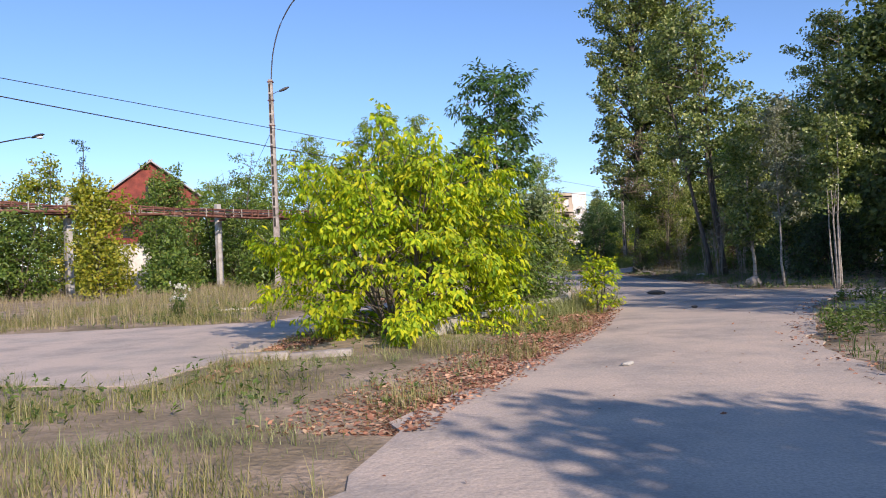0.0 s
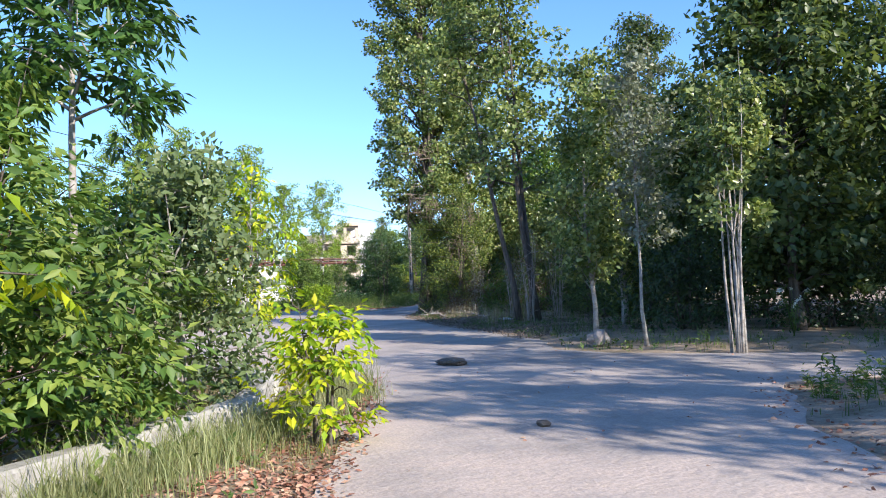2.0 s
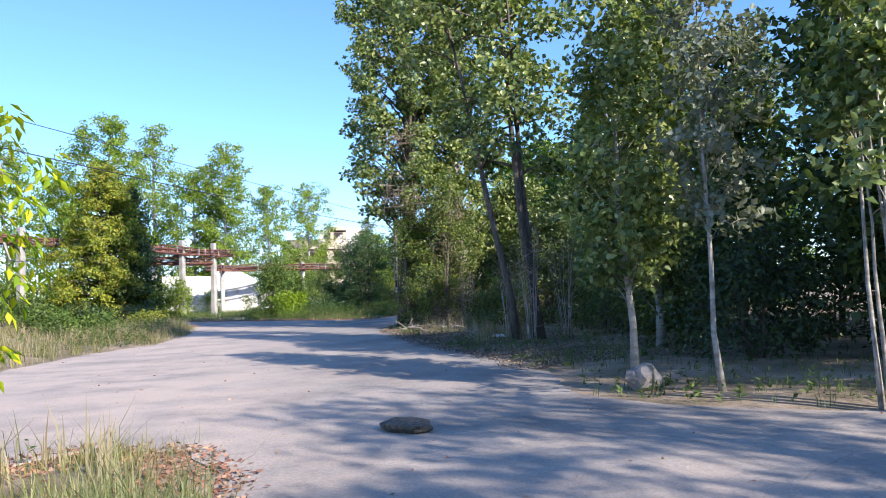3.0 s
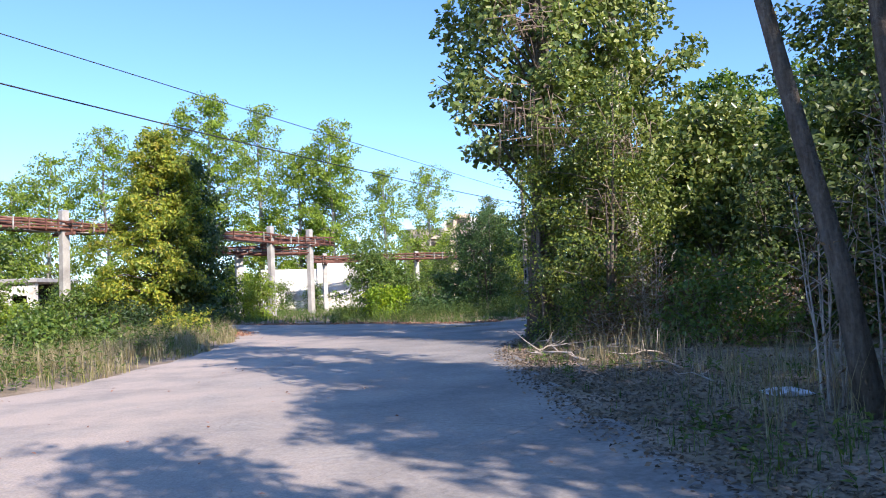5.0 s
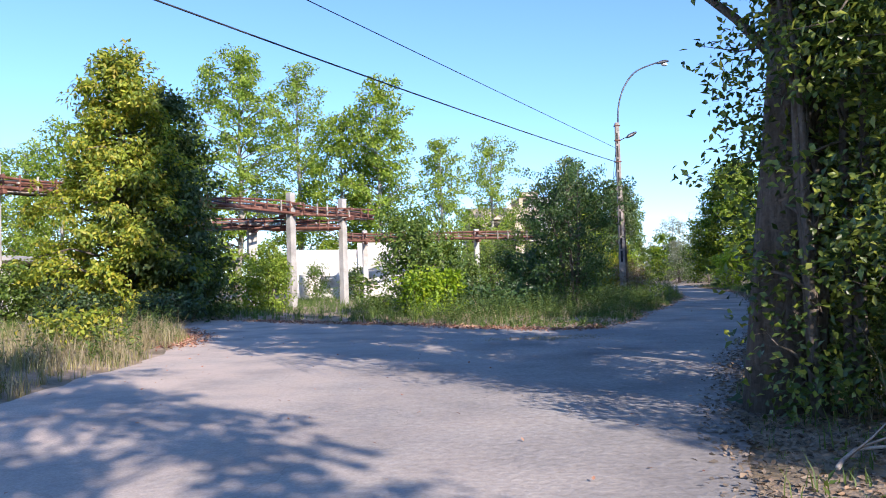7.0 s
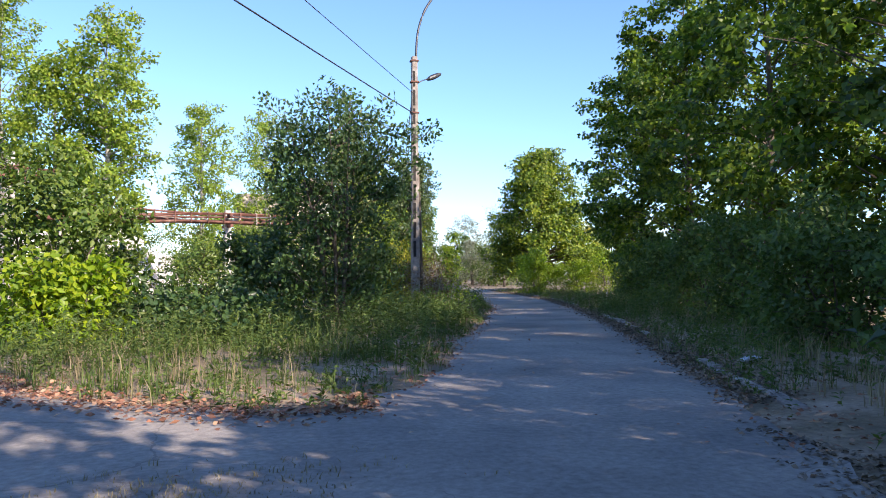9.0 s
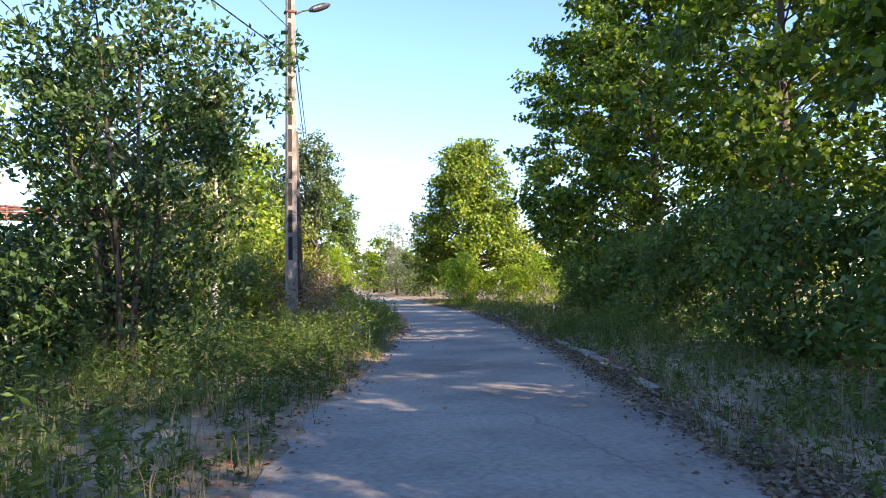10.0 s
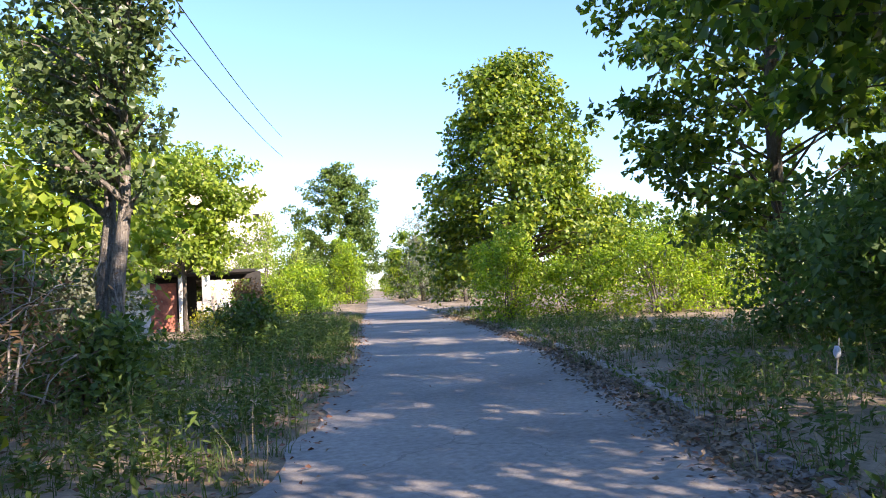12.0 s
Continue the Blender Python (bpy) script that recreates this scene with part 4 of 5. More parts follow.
for i, (x, y, h, r, p) in enumerate([(18.2, 33.5, 8.6, 2.2, "cone"), (22.5, 31.5, 8, 2.6, "round"), (20.5, 27.2, 9, 2.2, "round"), (16.4, 26.6, 11.0, 1.7, "round"), (14.8, 24.6, 9.2, 1.6, "round"), (18.6, 22.8, 12.0, 2.0, "round"), (25.5, 25.5, 10.5, 2.8, "round"), (28, 33, 9, 3.0, "round"),
                                     (19.5, 44.5, 6, 2.4, "round"), (22.5, 42, 8, 2.8, "round"), (31, 20, 13, 3.2, "round"), (21.6, 47.5, 10.5, 2.0, "round"), (25.6, 50.0, 17.0, 2.4, "round"), (24.4, 46.6, 16.0, 1.9, "round")]):
    plant("shade_tree", "dark dense tree standing in deep shade", at=(x, y), height=h, radius=r, clear=1.0, profile=p, count=9500, size=0.19, slim=0.75, limbs=70, clump=0.5, gaps=0.3, seed=30 + i, **SHADE)
for i, (x, y, h, r) in enumerate([(15.8, 8.0, 11.5, 2.4), (13.4, 6.2, 9.5, 1.9), (20.5, 10.0, 12.5, 2.6), (18.6, 14.6, 9.0, 2.2), (24.0, 12.6, 15, 3.0), (24.5, 20.5, 13, 2.6), (29, 15, 15, 3.2), (6.8, -3.8, 6.8, 1.3)]):
    plant("shade_tree", "dark dense tree beside the road", at=(x, y), height=h, radius=r, clear=1.5, profile="round", count=7000, size=0.2, slim=0.7, limbs=56, clump=0.5, seed=44 + i, **SHADE)
plant("leaning_tree", "dark bare-trunked trees leaning by the road", at=(12.3, 34.2), height=13.0, radius=2.2, clear=4.6, profile="round", leaf=L_POPLAR, bark=M_BARK, count=9000, size=0.17, slim=0.8, limbs=44, clump=0.45, stems=3, trunk=0.15, lean=(-1.3, 0.6), seed=42, gaps=0.4, category="tree")
for i, (x, y, h) in enumerate([(12.1, 33.7, 3.2), (12.6, 34.9, 3.6), (13.3, 34.2, 3.0), (12.0, 35.0, 2.6), (13.6, 43.6, 2.6)]):
    plant("bare_saplings", "pale bare saplings standing under the leaning trees", "sapling", (x, y), h, 0.55, 0.4, "vase", L_DEAD, M_DEADWOOD, 260, 0.07, 0.4, 0.3, stems=8, limbs=34, clump=0.2, trunk=0.022, seed=400 + i, group="bare saplings")
BRUSH = dict(category="shrub", group="roadside shrubs", profile="shrub")
for i, (x, y, h, r, leaf, n, s) in enumerate([
        (12.9, 45.0, 6.4, 1.3, L_VINE, 19000, 0.085), (12.1, 46.4, 6.4, 0.65, L_VINE, 9000, 0.085), (13.3, 47.2, 4.6, 1.2, L_VINE, 8000, 0.11), (14.9, 50.4, 4.4, 1.5, L_DARK, 8000, 0.12), (14.6, 42.2, 1.8, 1.2, L_SHRUB, 4000, 0.1),
        (14.2, 30.5, 3.0, 1.4, L_SHADE, 5000, 0.11), (15.2, 35, 3.4, 1.6, L_SHADE, 6000, 0.11), (13.4, 26.8, 2.4, 1.3, L_DARK, 4000, 0.11), (16.0, 25.2, 2.6, 1.6, L_DARK, 4000, 0.11), (19.5, 24.2, 3.0, 1.9, L_DARK, 4000, 0.12),
        (24, 22.4, 3.0, 2.0, L_DARK, 4000, 0.12), (17.8, 30, 3.5, 2.0, L_SHADE, 4000, 0.12), (16.6, 53.2, 4.0, 1.5, L_DARK, 6000, 0.12), (16.8, 43.4, 3.8, 1.5, L_SHADE, 5000, 0.13), (16.8, 38.0, 3.0, 1.4, L_SHADE, 4500, 0.13), (18.6, 41.2, 4.4, 1.8, L_SHADE, 5500, 0.14), (17.4, 35.6, 3.2, 1.5, L_SHADE, 4500, 0.13), (20.0, 38.4, 5.0, 2.0, L_SHADE, 5000, 0.15)]):
    plant("roadside_shrub", "tangled roadside shrub with small leaves" if leaf is not L_DARK else "dark shrub in deep shade", at=(x, y), height=h, radius=r, clear=0.15, leaf=leaf, bark=M_BARK, count=n, size=s, slim=0.6, stems=5, limbs=50, clump=0.4, seed=50 + i, **BRUSH)

# ---- maples along the road's right side ----
MAPLE = dict(category="tree", profile="round", leaf=L_MAPLE, bark=M_BARK, group="roadside maples")
for i, (x, y, h, r, n) in enumerate([(22.6, 55.0, 7.6, 2.8, 9000), (27.6, 52.0, 12, 3.0, 9000), (30.5, 48.6, 11, 3.0, 7000), (28.0, 57.5, 10.5, 3.2, 9000), (25.8, 64, 12, 3.2, 13000), (27.8, 70.6, 12, 3.3, 15000), (30.2, 78.2, 13.5, 3.4, 22000), (33.4, 86.6, 13, 3.5, 18000), (36.5, 79, 14, 3.6, 6500), (33, 68, 14, 3.8, 6500)]):
    plant("maple_tree", "large broad-leaved maple shading the road", at=(x, y), height=h, radius=r, clear=1.8, count=n, size=0.2, slim=0.85, droop=0.5, limbs=90, clump=0.5, trunk=0.2, thin=0.6, seed=70 + i, flat=0.5, gaps=0.4, **MAPLE)
for i, (x, y, h, r) in enumerate([(18.6, 53.5, 2.6, 1.4), (20.6, 58, 2.6, 1.4), (22.4, 62.4, 2.8, 1.5), (24.3, 66.8, 3.0, 1.6), (26.4, 71.6, 3.0, 1.6), (28.0, 75.6, 3.0, 1.6), (29.8, 80.6, 2.4, 1.4), (31.5, 83.6, 2.2, 1.3)]):
    plant("roadside_shrub", "dense dark green shrub under the maples", at=(x, y), height=h, radius=r, clear=0.1, leaf=L_UNDER, bark=M_BARK, count=7000, size=0.13, slim=0.65, stems=5, limbs=50, clump=0.45, seed=85 + i, **BRUSH)
plant("linden_tree", "dense tall linden standing at the roadside", "tree", (34.3, 102.2), 10.6, 4.5, 1.3, "cone", L_LINDEN, M_BARK, 30000, 0.2, 0.85, 0.4, limbs=110, clump=0.6, trunk=0.22, seed=95)
for i, (x, y, h, r) in enumerate([(31.0, 96.0, 3.0, 0.95), (33.0, 95.0, 2.2, 1.5), (35.0, 93.6, 2.6, 1.7), (37.2, 94.0, 3.0, 1.8), (39.6, 95.0, 2.8, 1.8)]):
    plant("sapling_thicket", "bright sunlit green sapling thicket", at=(x, y), height=h, radius=r, clear=0.1, profile="shrub", leaf=L_BRIGHT, bark=M_BARK, count=5000, size=0.12, slim=0.5, stems=6, limbs=40, clump=0.35, seed=100 + i, category="shrub", group="sapling thickets")
plant("yellow_tree", "small tree turning orange behind the thicket", "tree", (38.5, 104), 5.2, 1.6, 0.8, "round", L_YELLOW, M_BARK, 4000, 0.16, 0.7, 0.3, limbs=34, clump=0.4, seed=105)

# ---- along the road's left side ----
LEFT = dict(category="tree", group="left roadside trees")
plant("wild_pear", "dark wild pear with upright twigs", at=(14.5, 70.0), height=6.2, radius=1.95, clear=0.6, profile="vase", leaf=L_PEAR, bark=M_BARK, count=13000, size=0.12, slim=0.6, droop=-0.3, stems=5, limbs=75, clump=0.34, seed=111, **LEFT)
plant("aspen_tree", "slender aspen with small fluttering leaves", at=(20.4, 86.0), height=7.3, radius=1.3, clear=2.9, profile="vase", leaf=L_ASPEN, bark=M_BARK_ROUGH, count=5600, size=0.12, slim=0.85, stems=2, limbs=54, clump=0.3, trunk=0.2, seed=113, gaps=0.6, **LEFT)
plant("aspen_tree", "slender aspen with small fluttering leaves", at=(16.9, 83.2), height=8.6, radius=0.95, clear=1.8, profile="column", leaf=L_POPLAR, bark=M_BARK_PALE, count=6000, size=0.12, slim=0.85, limbs=44, clump=0.34, seed=114, gaps=0.5, **LEFT)
plant("linden_tree", "low linden with yellow-green sunlit leaves", at=(21.7, 100.5), height=6.3, radius=2.25, clear=2.3, profile="round", leaf=L_BIRCH, bark=M_BARK, count=11000, size=0.16, slim=0.8, limbs=50, clump=0.4, seed=115, **LEFT)
for i, (x, y, h, r, leaf, n) in enumerate([(19.0, 80.6, 3.2, 0.9, L_YELLOW, 3400), (19.3, 84.9, 2.6, 0.8, L_SHRUB, 3800), (19.7, 79.0, 1.1, 0.6, L_YELLOW, 900), (17.9, 77.6, 1.5, 0.7, L_YELLOW, 1500), (20.6, 84.0, 1.0, 0.7, L_SHRUB, 2500), (18.2, 86.5, 3.6, 1.3, L_SHRUB, 5000), (17.2, 78.6, 2.4, 1.0, L_SHRUB, 3400),
                                           (19.7, 90.5, 2.4, 1.1, L_SILVER, 3500), (17.6, 91.0, 3.4, 1.4, L_SHRUB, 4500), (23.9, 104.0, 1.9, 0.8, L_DEAD, 1700), (22.6, 102.9, 0.8, 0.7, L_YELLOW, 900), (12.2, 68.0, 1.1, 0.9, L_PEAR, 3000), (22.9, 90.4, 1.2, 0.6, L_SHRUB, 1800), (26.0, 110, 2.2, 1.2, L_BRIGHT, 3500), (27.6, 116, 2.0, 1.3, L_BRIGHT, 3500), (25.0, 122, 5.0, 1.4, L_BIRCH, 4000)]):
    plant("roadside_shrub", "yellowing shrub by the lamp pole" if leaf is L_YELLOW else "shrub in the roadside weeds", at=(x, y), height=h, radius=r, clear=0.1, leaf=leaf, bark=M_BARK, count=n, size=0.11, slim=0.6, stems=5, limbs=36, clump=0.34, seed=120 + i, **BRUSH)
for i, (x, y, h, r) in enumerate([(18.2, 75.4, 1.6, 0.8), (18.7, 77.4, 2.0, 0.9), (19.3, 79.8, 2.3, 1.0), (19.9, 82.4, 2.1, 0.9), (12.7, 44.0, 1.1, 0.5), (13.5, 43.7, 1.7, 0.6), (14.6, 43.1, 1.6, 0.8), (16.0, 43.0, 1.5, 0.9)]):
    plant("dead_brush", "heap of dead brown brush at the roadside", at=(x, y), height=h, radius=r, clear=0.05, leaf=L_DEAD, bark=M_DEADWOOD, count=1400, size=0.1, slim=0.3, stems=9, limbs=60, clump=0.3, seed=135 + i, category="dead brush", profile="shrub", group="dead brush")

for i, (x, y, h, r) in enumerate([(19.1, 75.6, 1.1, 0.8), (19.4, 77.2, 1.2, 0.8), (18.6, 73.6, 0.8, 0.7)]):
    plant("bramble", "arching pale bramble canes with a few bright leaves", at=(x, y), height=h, radius=r, clear=0.05, leaf=L_BRIGHT, bark=M_DEADWOOD, count=300, size=0.075, slim=0.75, stems=9, limbs=40, clump=0.18, seed=140 + i, category="bramble", profile="vase", group="brambles")

# ---- the junction's far side ----
plant("chestnut_tree", "horse chestnut with yellowing leaves beside the pipe bridge", "tree", (-2.9, 68.8), 10.8, 3.0, 0.6, "cone", L_CHESTNUT, M_BARK, 24000, 0.21, 0.5, 0.6, limbs=110, clump=0.42, trunk=0.2, seed=141)
plant("dark_tree", "dark dense tree grown into the horse chestnut", "tree", (-1.6, 70.3), 9.4, 2.5, 0.3, "cone", L_SHADE, M_BARK, 14000, 0.22, 0.6, 0.5, limbs=85, clump=0.5, trunk=0.18, seed=142)
for i, (x, y, h, r, leaf, n) in enumerate([(8.7, 67.0, 1.7, 1.0, L_BRIGHT, 4000), (8.1, 69.4, 4.3, 1.5, L_SHRUB, 8000), (8.4, 73.0, 3.0, 1.2, L_SHRUB, 4000), (15.5, 130, 7.5, 2.5, L_BIRCH, 4500), (20, 131, 8.0, 2.6, L_BIRCH, 4500), (10.2, 68.0, 1.2, 1.0, L_PEAR, 2600), (1.3, 75.6, 3.3, 0.85, L_BIRCH, 3500), (0.1, 78.2, 3.0, 0.8, L_BIRCH, 3000), (-6.4, 66.6, 2.3, 1.2, L_SHRUB, 4500), (-9.6, 66, 2.0, 1.3, L_BIRCH, 4500), (-3.4, 66.2, 1.3, 1.3, L_DARK, 3500), (-0.8, 66.9, 1.2, 1.0, L_DARK, 2800), (-13, 64, 2.2, 1.6, L_SHRUB, 4500), (12.9, 71.6, 2.6, 1.2, L_PEAR, 5000), (11.8, 66.8, 0.6, 0.8, L_PEAR, 2500), (-1.6, 50.5, 0.9, 0.7, L_SHRUB, 1800), (-0.6, 52.5, 0.8, 0.7, L_SHRUB, 1800), (1.0, 56.5, 0.8, 0.7, L_CHESTNUT, 1600), (-3.4, 55, 1.3, 0.9, L_SHRUB, 2500), (-5.2, 48, 1.2, 0.9, L_SHRUB, 2500), (11.0, 85, 3.0, 1.3, L_SHRUB, 4000), (13.8, 99, 4.6, 2.4, L_SHRUB, 6000), (3.4, 96.4, 2.6, 0.9, L_SHRUB, 2500),
                                           (0.6, 96.6, 2.8, 0.8, L_SHRUB, 2200), (-1.5, 74, 2.4, 1.5, L_SHRUB, 3500), (-5.5, 72, 2.6, 1.6, L_DARK, 4000), (-10, 76, 3.0, 2.0, L_SHRUB, 4000), (-14, 70, 2.4, 1.6, L_SHRUB, 3500), (10.8, 90, 3.0, 1.6, L_SHRUB, 4500), (15, 86, 6.5, 2.2, L_SHRUB, 5000), (7, 114, 6, 3, L_SHRUB, 4500), (12.5, 112, 7, 3, L_BIRCH, 4500), (17, 116, 7, 3, L_SHRUB, 4500), (1, 116, 6, 3, L_SHRUB, 4500)]):
    plant("junction_shrub", "sunlit shrub beside the junction" if leaf is L_BRIGHT else "wild shrub beside the junction", at=(x, y), height=h, radius=r, clear=0.1, leaf=leaf, bark=M_BARK, count=int(n * 0.8), size=0.145, slim=0.65, stems=4, limbs=36, clump=0.4, seed=150 + i, category="shrub", profile="shrub", group="junction shrubs")
for i, (x, y, h, r, n) in enumerate([(-8.2, 109, 22, 4.3, 17000), (-3.4, 115, 22.3, 2.6, 9000), (1.6, 108, 16.2, 2.4, 9000), (5.0, 107, 18.6, 2.7, 11000), (10.8, 126, 17, 2.5, 8000), (17.4, 136, 18.8, 2.9, 8000), (19.2, 93, 7.2, 1.3, 3500),
                                     (-24, 110, 16.6, 3.4, 9000), (-18.4, 111, 19.4, 3.0, 9000), (-29, 113, 14.5, 3.2, 8000), (-13.5, 113, 16, 3.0, 8000), (-36, 120, 15, 3.5, 8000)]):
    plant("birch_tree", "tall light-crowned birch behind the pipe bridge", at=(x, y), height=h * 1.07, radius=r * 1.18, clear=h * 0.07, profile="column" if i % 3 == 1 else "round", leaf=L_BIRCH, bark=M_BARK_PALE, count=int(n * 1.3), size=0.27, slim=0.75, limbs=90, clump=0.68, seed=170 + i, gaps=0.3, category="tree", group="background birches")

# ---- beyond the pipes, left of the start ----
for i, (x, y, h, r, leaf, n) in enumerate([(-27.5, 46.5, 8.0, 2.8, L_CHESTNUT, 12000), (-24.5, 44, 5.6, 2.2, L_SHRUB, 8000), (-18.6, 52, 5.4, 1.7, L_SHRUB, 7000), (-18.4, 41.5, 7.0, 1.4, L_YELLOW, 9000), (-26.5, 51, 9.6, 2.5, L_CHESTNUT, 12000), (-21.4, 60, 10.0, 1.9, L_ELDER_GREEN, 12000), (-18.2, 61, 7.4, 2.0, L_SHRUB, 8000), (-20, 76, 13.5, 2.6, L_SHRUB, 9000), (-15.5, 70, 8, 2.2, L_SHRUB, 7000), (-10.5, 66, 7.5, 2.0, L_SHRUB, 6000), (-26.4, 43.6, 3.4, 1.6, L_ELDER_GREEN, 6000), (-16.2, 45, 2.6, 1.5, L_ELDER_GREEN, 4000), (-11.4, 47.5, 2.2, 1.3, L_SHRUB, 4000), (-16.8, 63, 6.0, 2.4, L_SHRUB, 6500), (-12.5, 60, 4.8, 2.2, L_SHRUB, 6000),
                                           (-22, 66, 8.5, 2.8, L_SHRUB, 8000), (-9, 58, 3.6, 1.8, L_SHRUB, 4500), (-38, 60, 9, 3.0, L_CHESTNUT, 7000), (-25.6, 68.5, 11.2, 2.6, L_SHRUB, 17000), (-41, 88, 18, 3.4, L_DARK, 10000), (-18, 78, 9, 2.8, L_SHRUB, 7000), (-20, 71, 6, 2.4, L_SHRUB, 6000), (-13.5, 66, 5.2, 2.3, L_SHRUB, 6000), (-25.5, 56.5, 5.0, 2.3, L_CHESTNUT, 6000), (-35, 54, 7, 2.6, L_SHRUB, 6000), (-31, 63, 8, 2.6, L_SHRUB, 6000), (-30, 42, 3.6, 2.0, L_DARK, 5000)]):
    plant("field_thicket", "thicket of young trees beyond the rough grass", at=(x, y), height=h, radius=r, clear=0.15, leaf=leaf, bark=M_BARK, count=int(n * 0.5), size=0.24, slim=0.6, stems=4, limbs=60, clump=0.5, seed=190 + i, category="thicket", profile="shrub", group="field thickets")

# ---- far along the road and round the horizon ----
plant("poplar_tree", "far roadside poplar against the sky", at=(36.8, 150), height=14.5, radius=3.6, clear=1.5, profile="column", leaf=L_SHRUB, bark=M_BARK, count=24000, size=0.26, slim=0.8, limbs=80, clump=0.6, gaps=0.15, seed=211, category="tree", group="poplars")
for i, (x, y, h, r, leaf) in enumerate([(39.6, 126, 5.0, 1.8, L_SHRUB), (42.5, 134, 6.0, 2.0, L_SHRUB), (36.0, 147, 6.4, 1.8, L_BRIGHT), (31.5, 142, 5.0, 2.0, L_SHRUB), (29.5, 128, 3.2, 1.5, L_BRIGHT), (26.7, 128, 7.2, 1.6, L_BIRCH), (28.9, 132, 6.6, 1.5, L_BIRCH), (35.0, 138, 5.6, 1.2, L_BRIGHT), (42.8, 150, 7.2, 1.5, L_BRIGHT), (39.8, 132, 5.4, 1.8, L_SILVER), (28.5, 120, 2.8, 1.5, L_BRIGHT), (33.0, 141, 4.4, 1.7, L_SHRUB), (53, 188, 7, 2.6, L_SHRUB), (45, 178, 6, 2.4, L_SHRUB)]):
    plant("roadside_shrub", "shrub beside the far road", at=(x, y), height=h, radius=r, clear=0.2, leaf=leaf, bark=M_BARK, count=3500, size=0.2, slim=0.6, stems=4, limbs=36, clump=0.5, seed=215 + i, **BRUSH)
plant("willow_tree", "silvery willow by the far road", at=(39.4, 122), height=8.6, radius=2.9, clear=0.4, profile="round", leaf=L_SILVER, bark=M_BARK, count=6000, size=0.16, slim=0.3, limbs=50, clump=0.45, seed=212, category="tree")
plant("willow_tree", "silvery willow by the far road", at=(47.6, 158), height=10, radius=3.6, clear=0.4, profile="round", leaf=L_SILVER, bark=M_BARK, count=5000, size=0.3, slim=0.35, limbs=50, clump=0.6, seed=213, category="tree")
first = None
rng = random.Random(77)
for i in range(5):
    t = plant("far_tree", "far tree on the skyline", "tree", (0, 0), 9 + i * 1.3, 3.2, 0.8, ("round", "shrub", "column", "round", "shrub")[i], (L_SHRUB, L_BIRCH, L_POPLAR, L_MAPLE, L_CHESTNUT)[i], M_BARK, 950, 0.72, 0.75, 0.3, limbs=18, clump=0.95, seed=220 + i, group="far trees")
    first = (first or []) + [t]
spots = []
for k in range(22):
    a = k / 22
    spots.append((36 + 20 * a + rng.uniform(-3, -1), 160 + 85 * a, 0.5 + 0.4 * a))
    spots.append((46 + 24 * a + rng.uniform(0, 3), 132 + 98 * a, 0.6 + 0.3 * a))
for k in range(14):
    spots.append((41 + k * 1.6, 99 + k * 2.2 + rng.uniform(-2, 2), rng.uniform(0.4, 0.55)))
for k in range(18):
    spots.append((46 + k * 3 + rng.uniform(-1, 1), 236 + rng.uniform(0, 25), rng.uniform(0.5, 0.9)))
for k in range(46):
    spots.append((-75 + k * 2.6 + rng.uniform(-2, 2), 128 + rng.uniform(0, 40) + 0.1 * k, rng.uniform(0.6, 1)))
for k in range(17):
    spots.append((64 + rng.uniform(0, 45), 30 + k * 6 + rng.uniform(-2, 2), rng.uniform(0.5, 0.8)))
for k in range(16):
    spots.append((29 + k * 0.75 + rng.uniform(-1, 1), 46 + k * 3.4, 0.36 + rng.uniform(-0.05, 0.05)))
for k in range(26):
    spots.append((30 + k * 3.4 + rng.uniform(-2, 2), 250 + rng.uniform(0, 40), rng.uniform(1.0, 1.4)))
for k in range(5):
    spots.append((50 + k * 3.4, 122 + k * 3 + rng.uniform(-2, 2), rng.uniform(0.95, 1.2)))
for k in range(14):
    spots.append((-52 - rng.uniform(0, 30), 30 + k * 7, rng.uniform(0.7, 1.1)))
for i, (x, y, s) in enumerate(spots):
    m = pose(x, y, 0, 0, 0, rng.uniform(0, 360)) @ Matrix.Scale(s, 4)
    t = first[i] if i < 5 else first[rng.randrange(5)]
    if i < 5:
        t.matrix_world = m
    else:
        copy_thing(t, m)

# ---- grass, weeds, litter ----
rs = np.random.default_rng(5)


def scatter(n, x0, x1, y0, y1, keep=None, margin=0.05, near=None):
    """Points off the road in a rectangle; near: only within that distance of it."""
    p = np.column_stack([rs.uniform(x0, x1, n), rs.uniform(y0, y1, n)])
    d = road_distance(p)
    ok = ~on_road(p) & (d > margin)
    if near:
        ok &= d < near * rs.uniform(0.3, 1, n)
    if keep is not None:
        ok &= keep(p)
    return p[ok]


def clumped(p, scale, cut, rough=0.7):
    v = np.sin(p[:, 0] * scale + 1.7 * np.sin(p[:, 1] * scale * 0.8)) + np.sin(p[:, 1] * scale * 1.3 + 1.1 * np.sin(p[:, 0] * scale * 0.6))
    return v + rs.normal(0, rough, len(p)) > cut


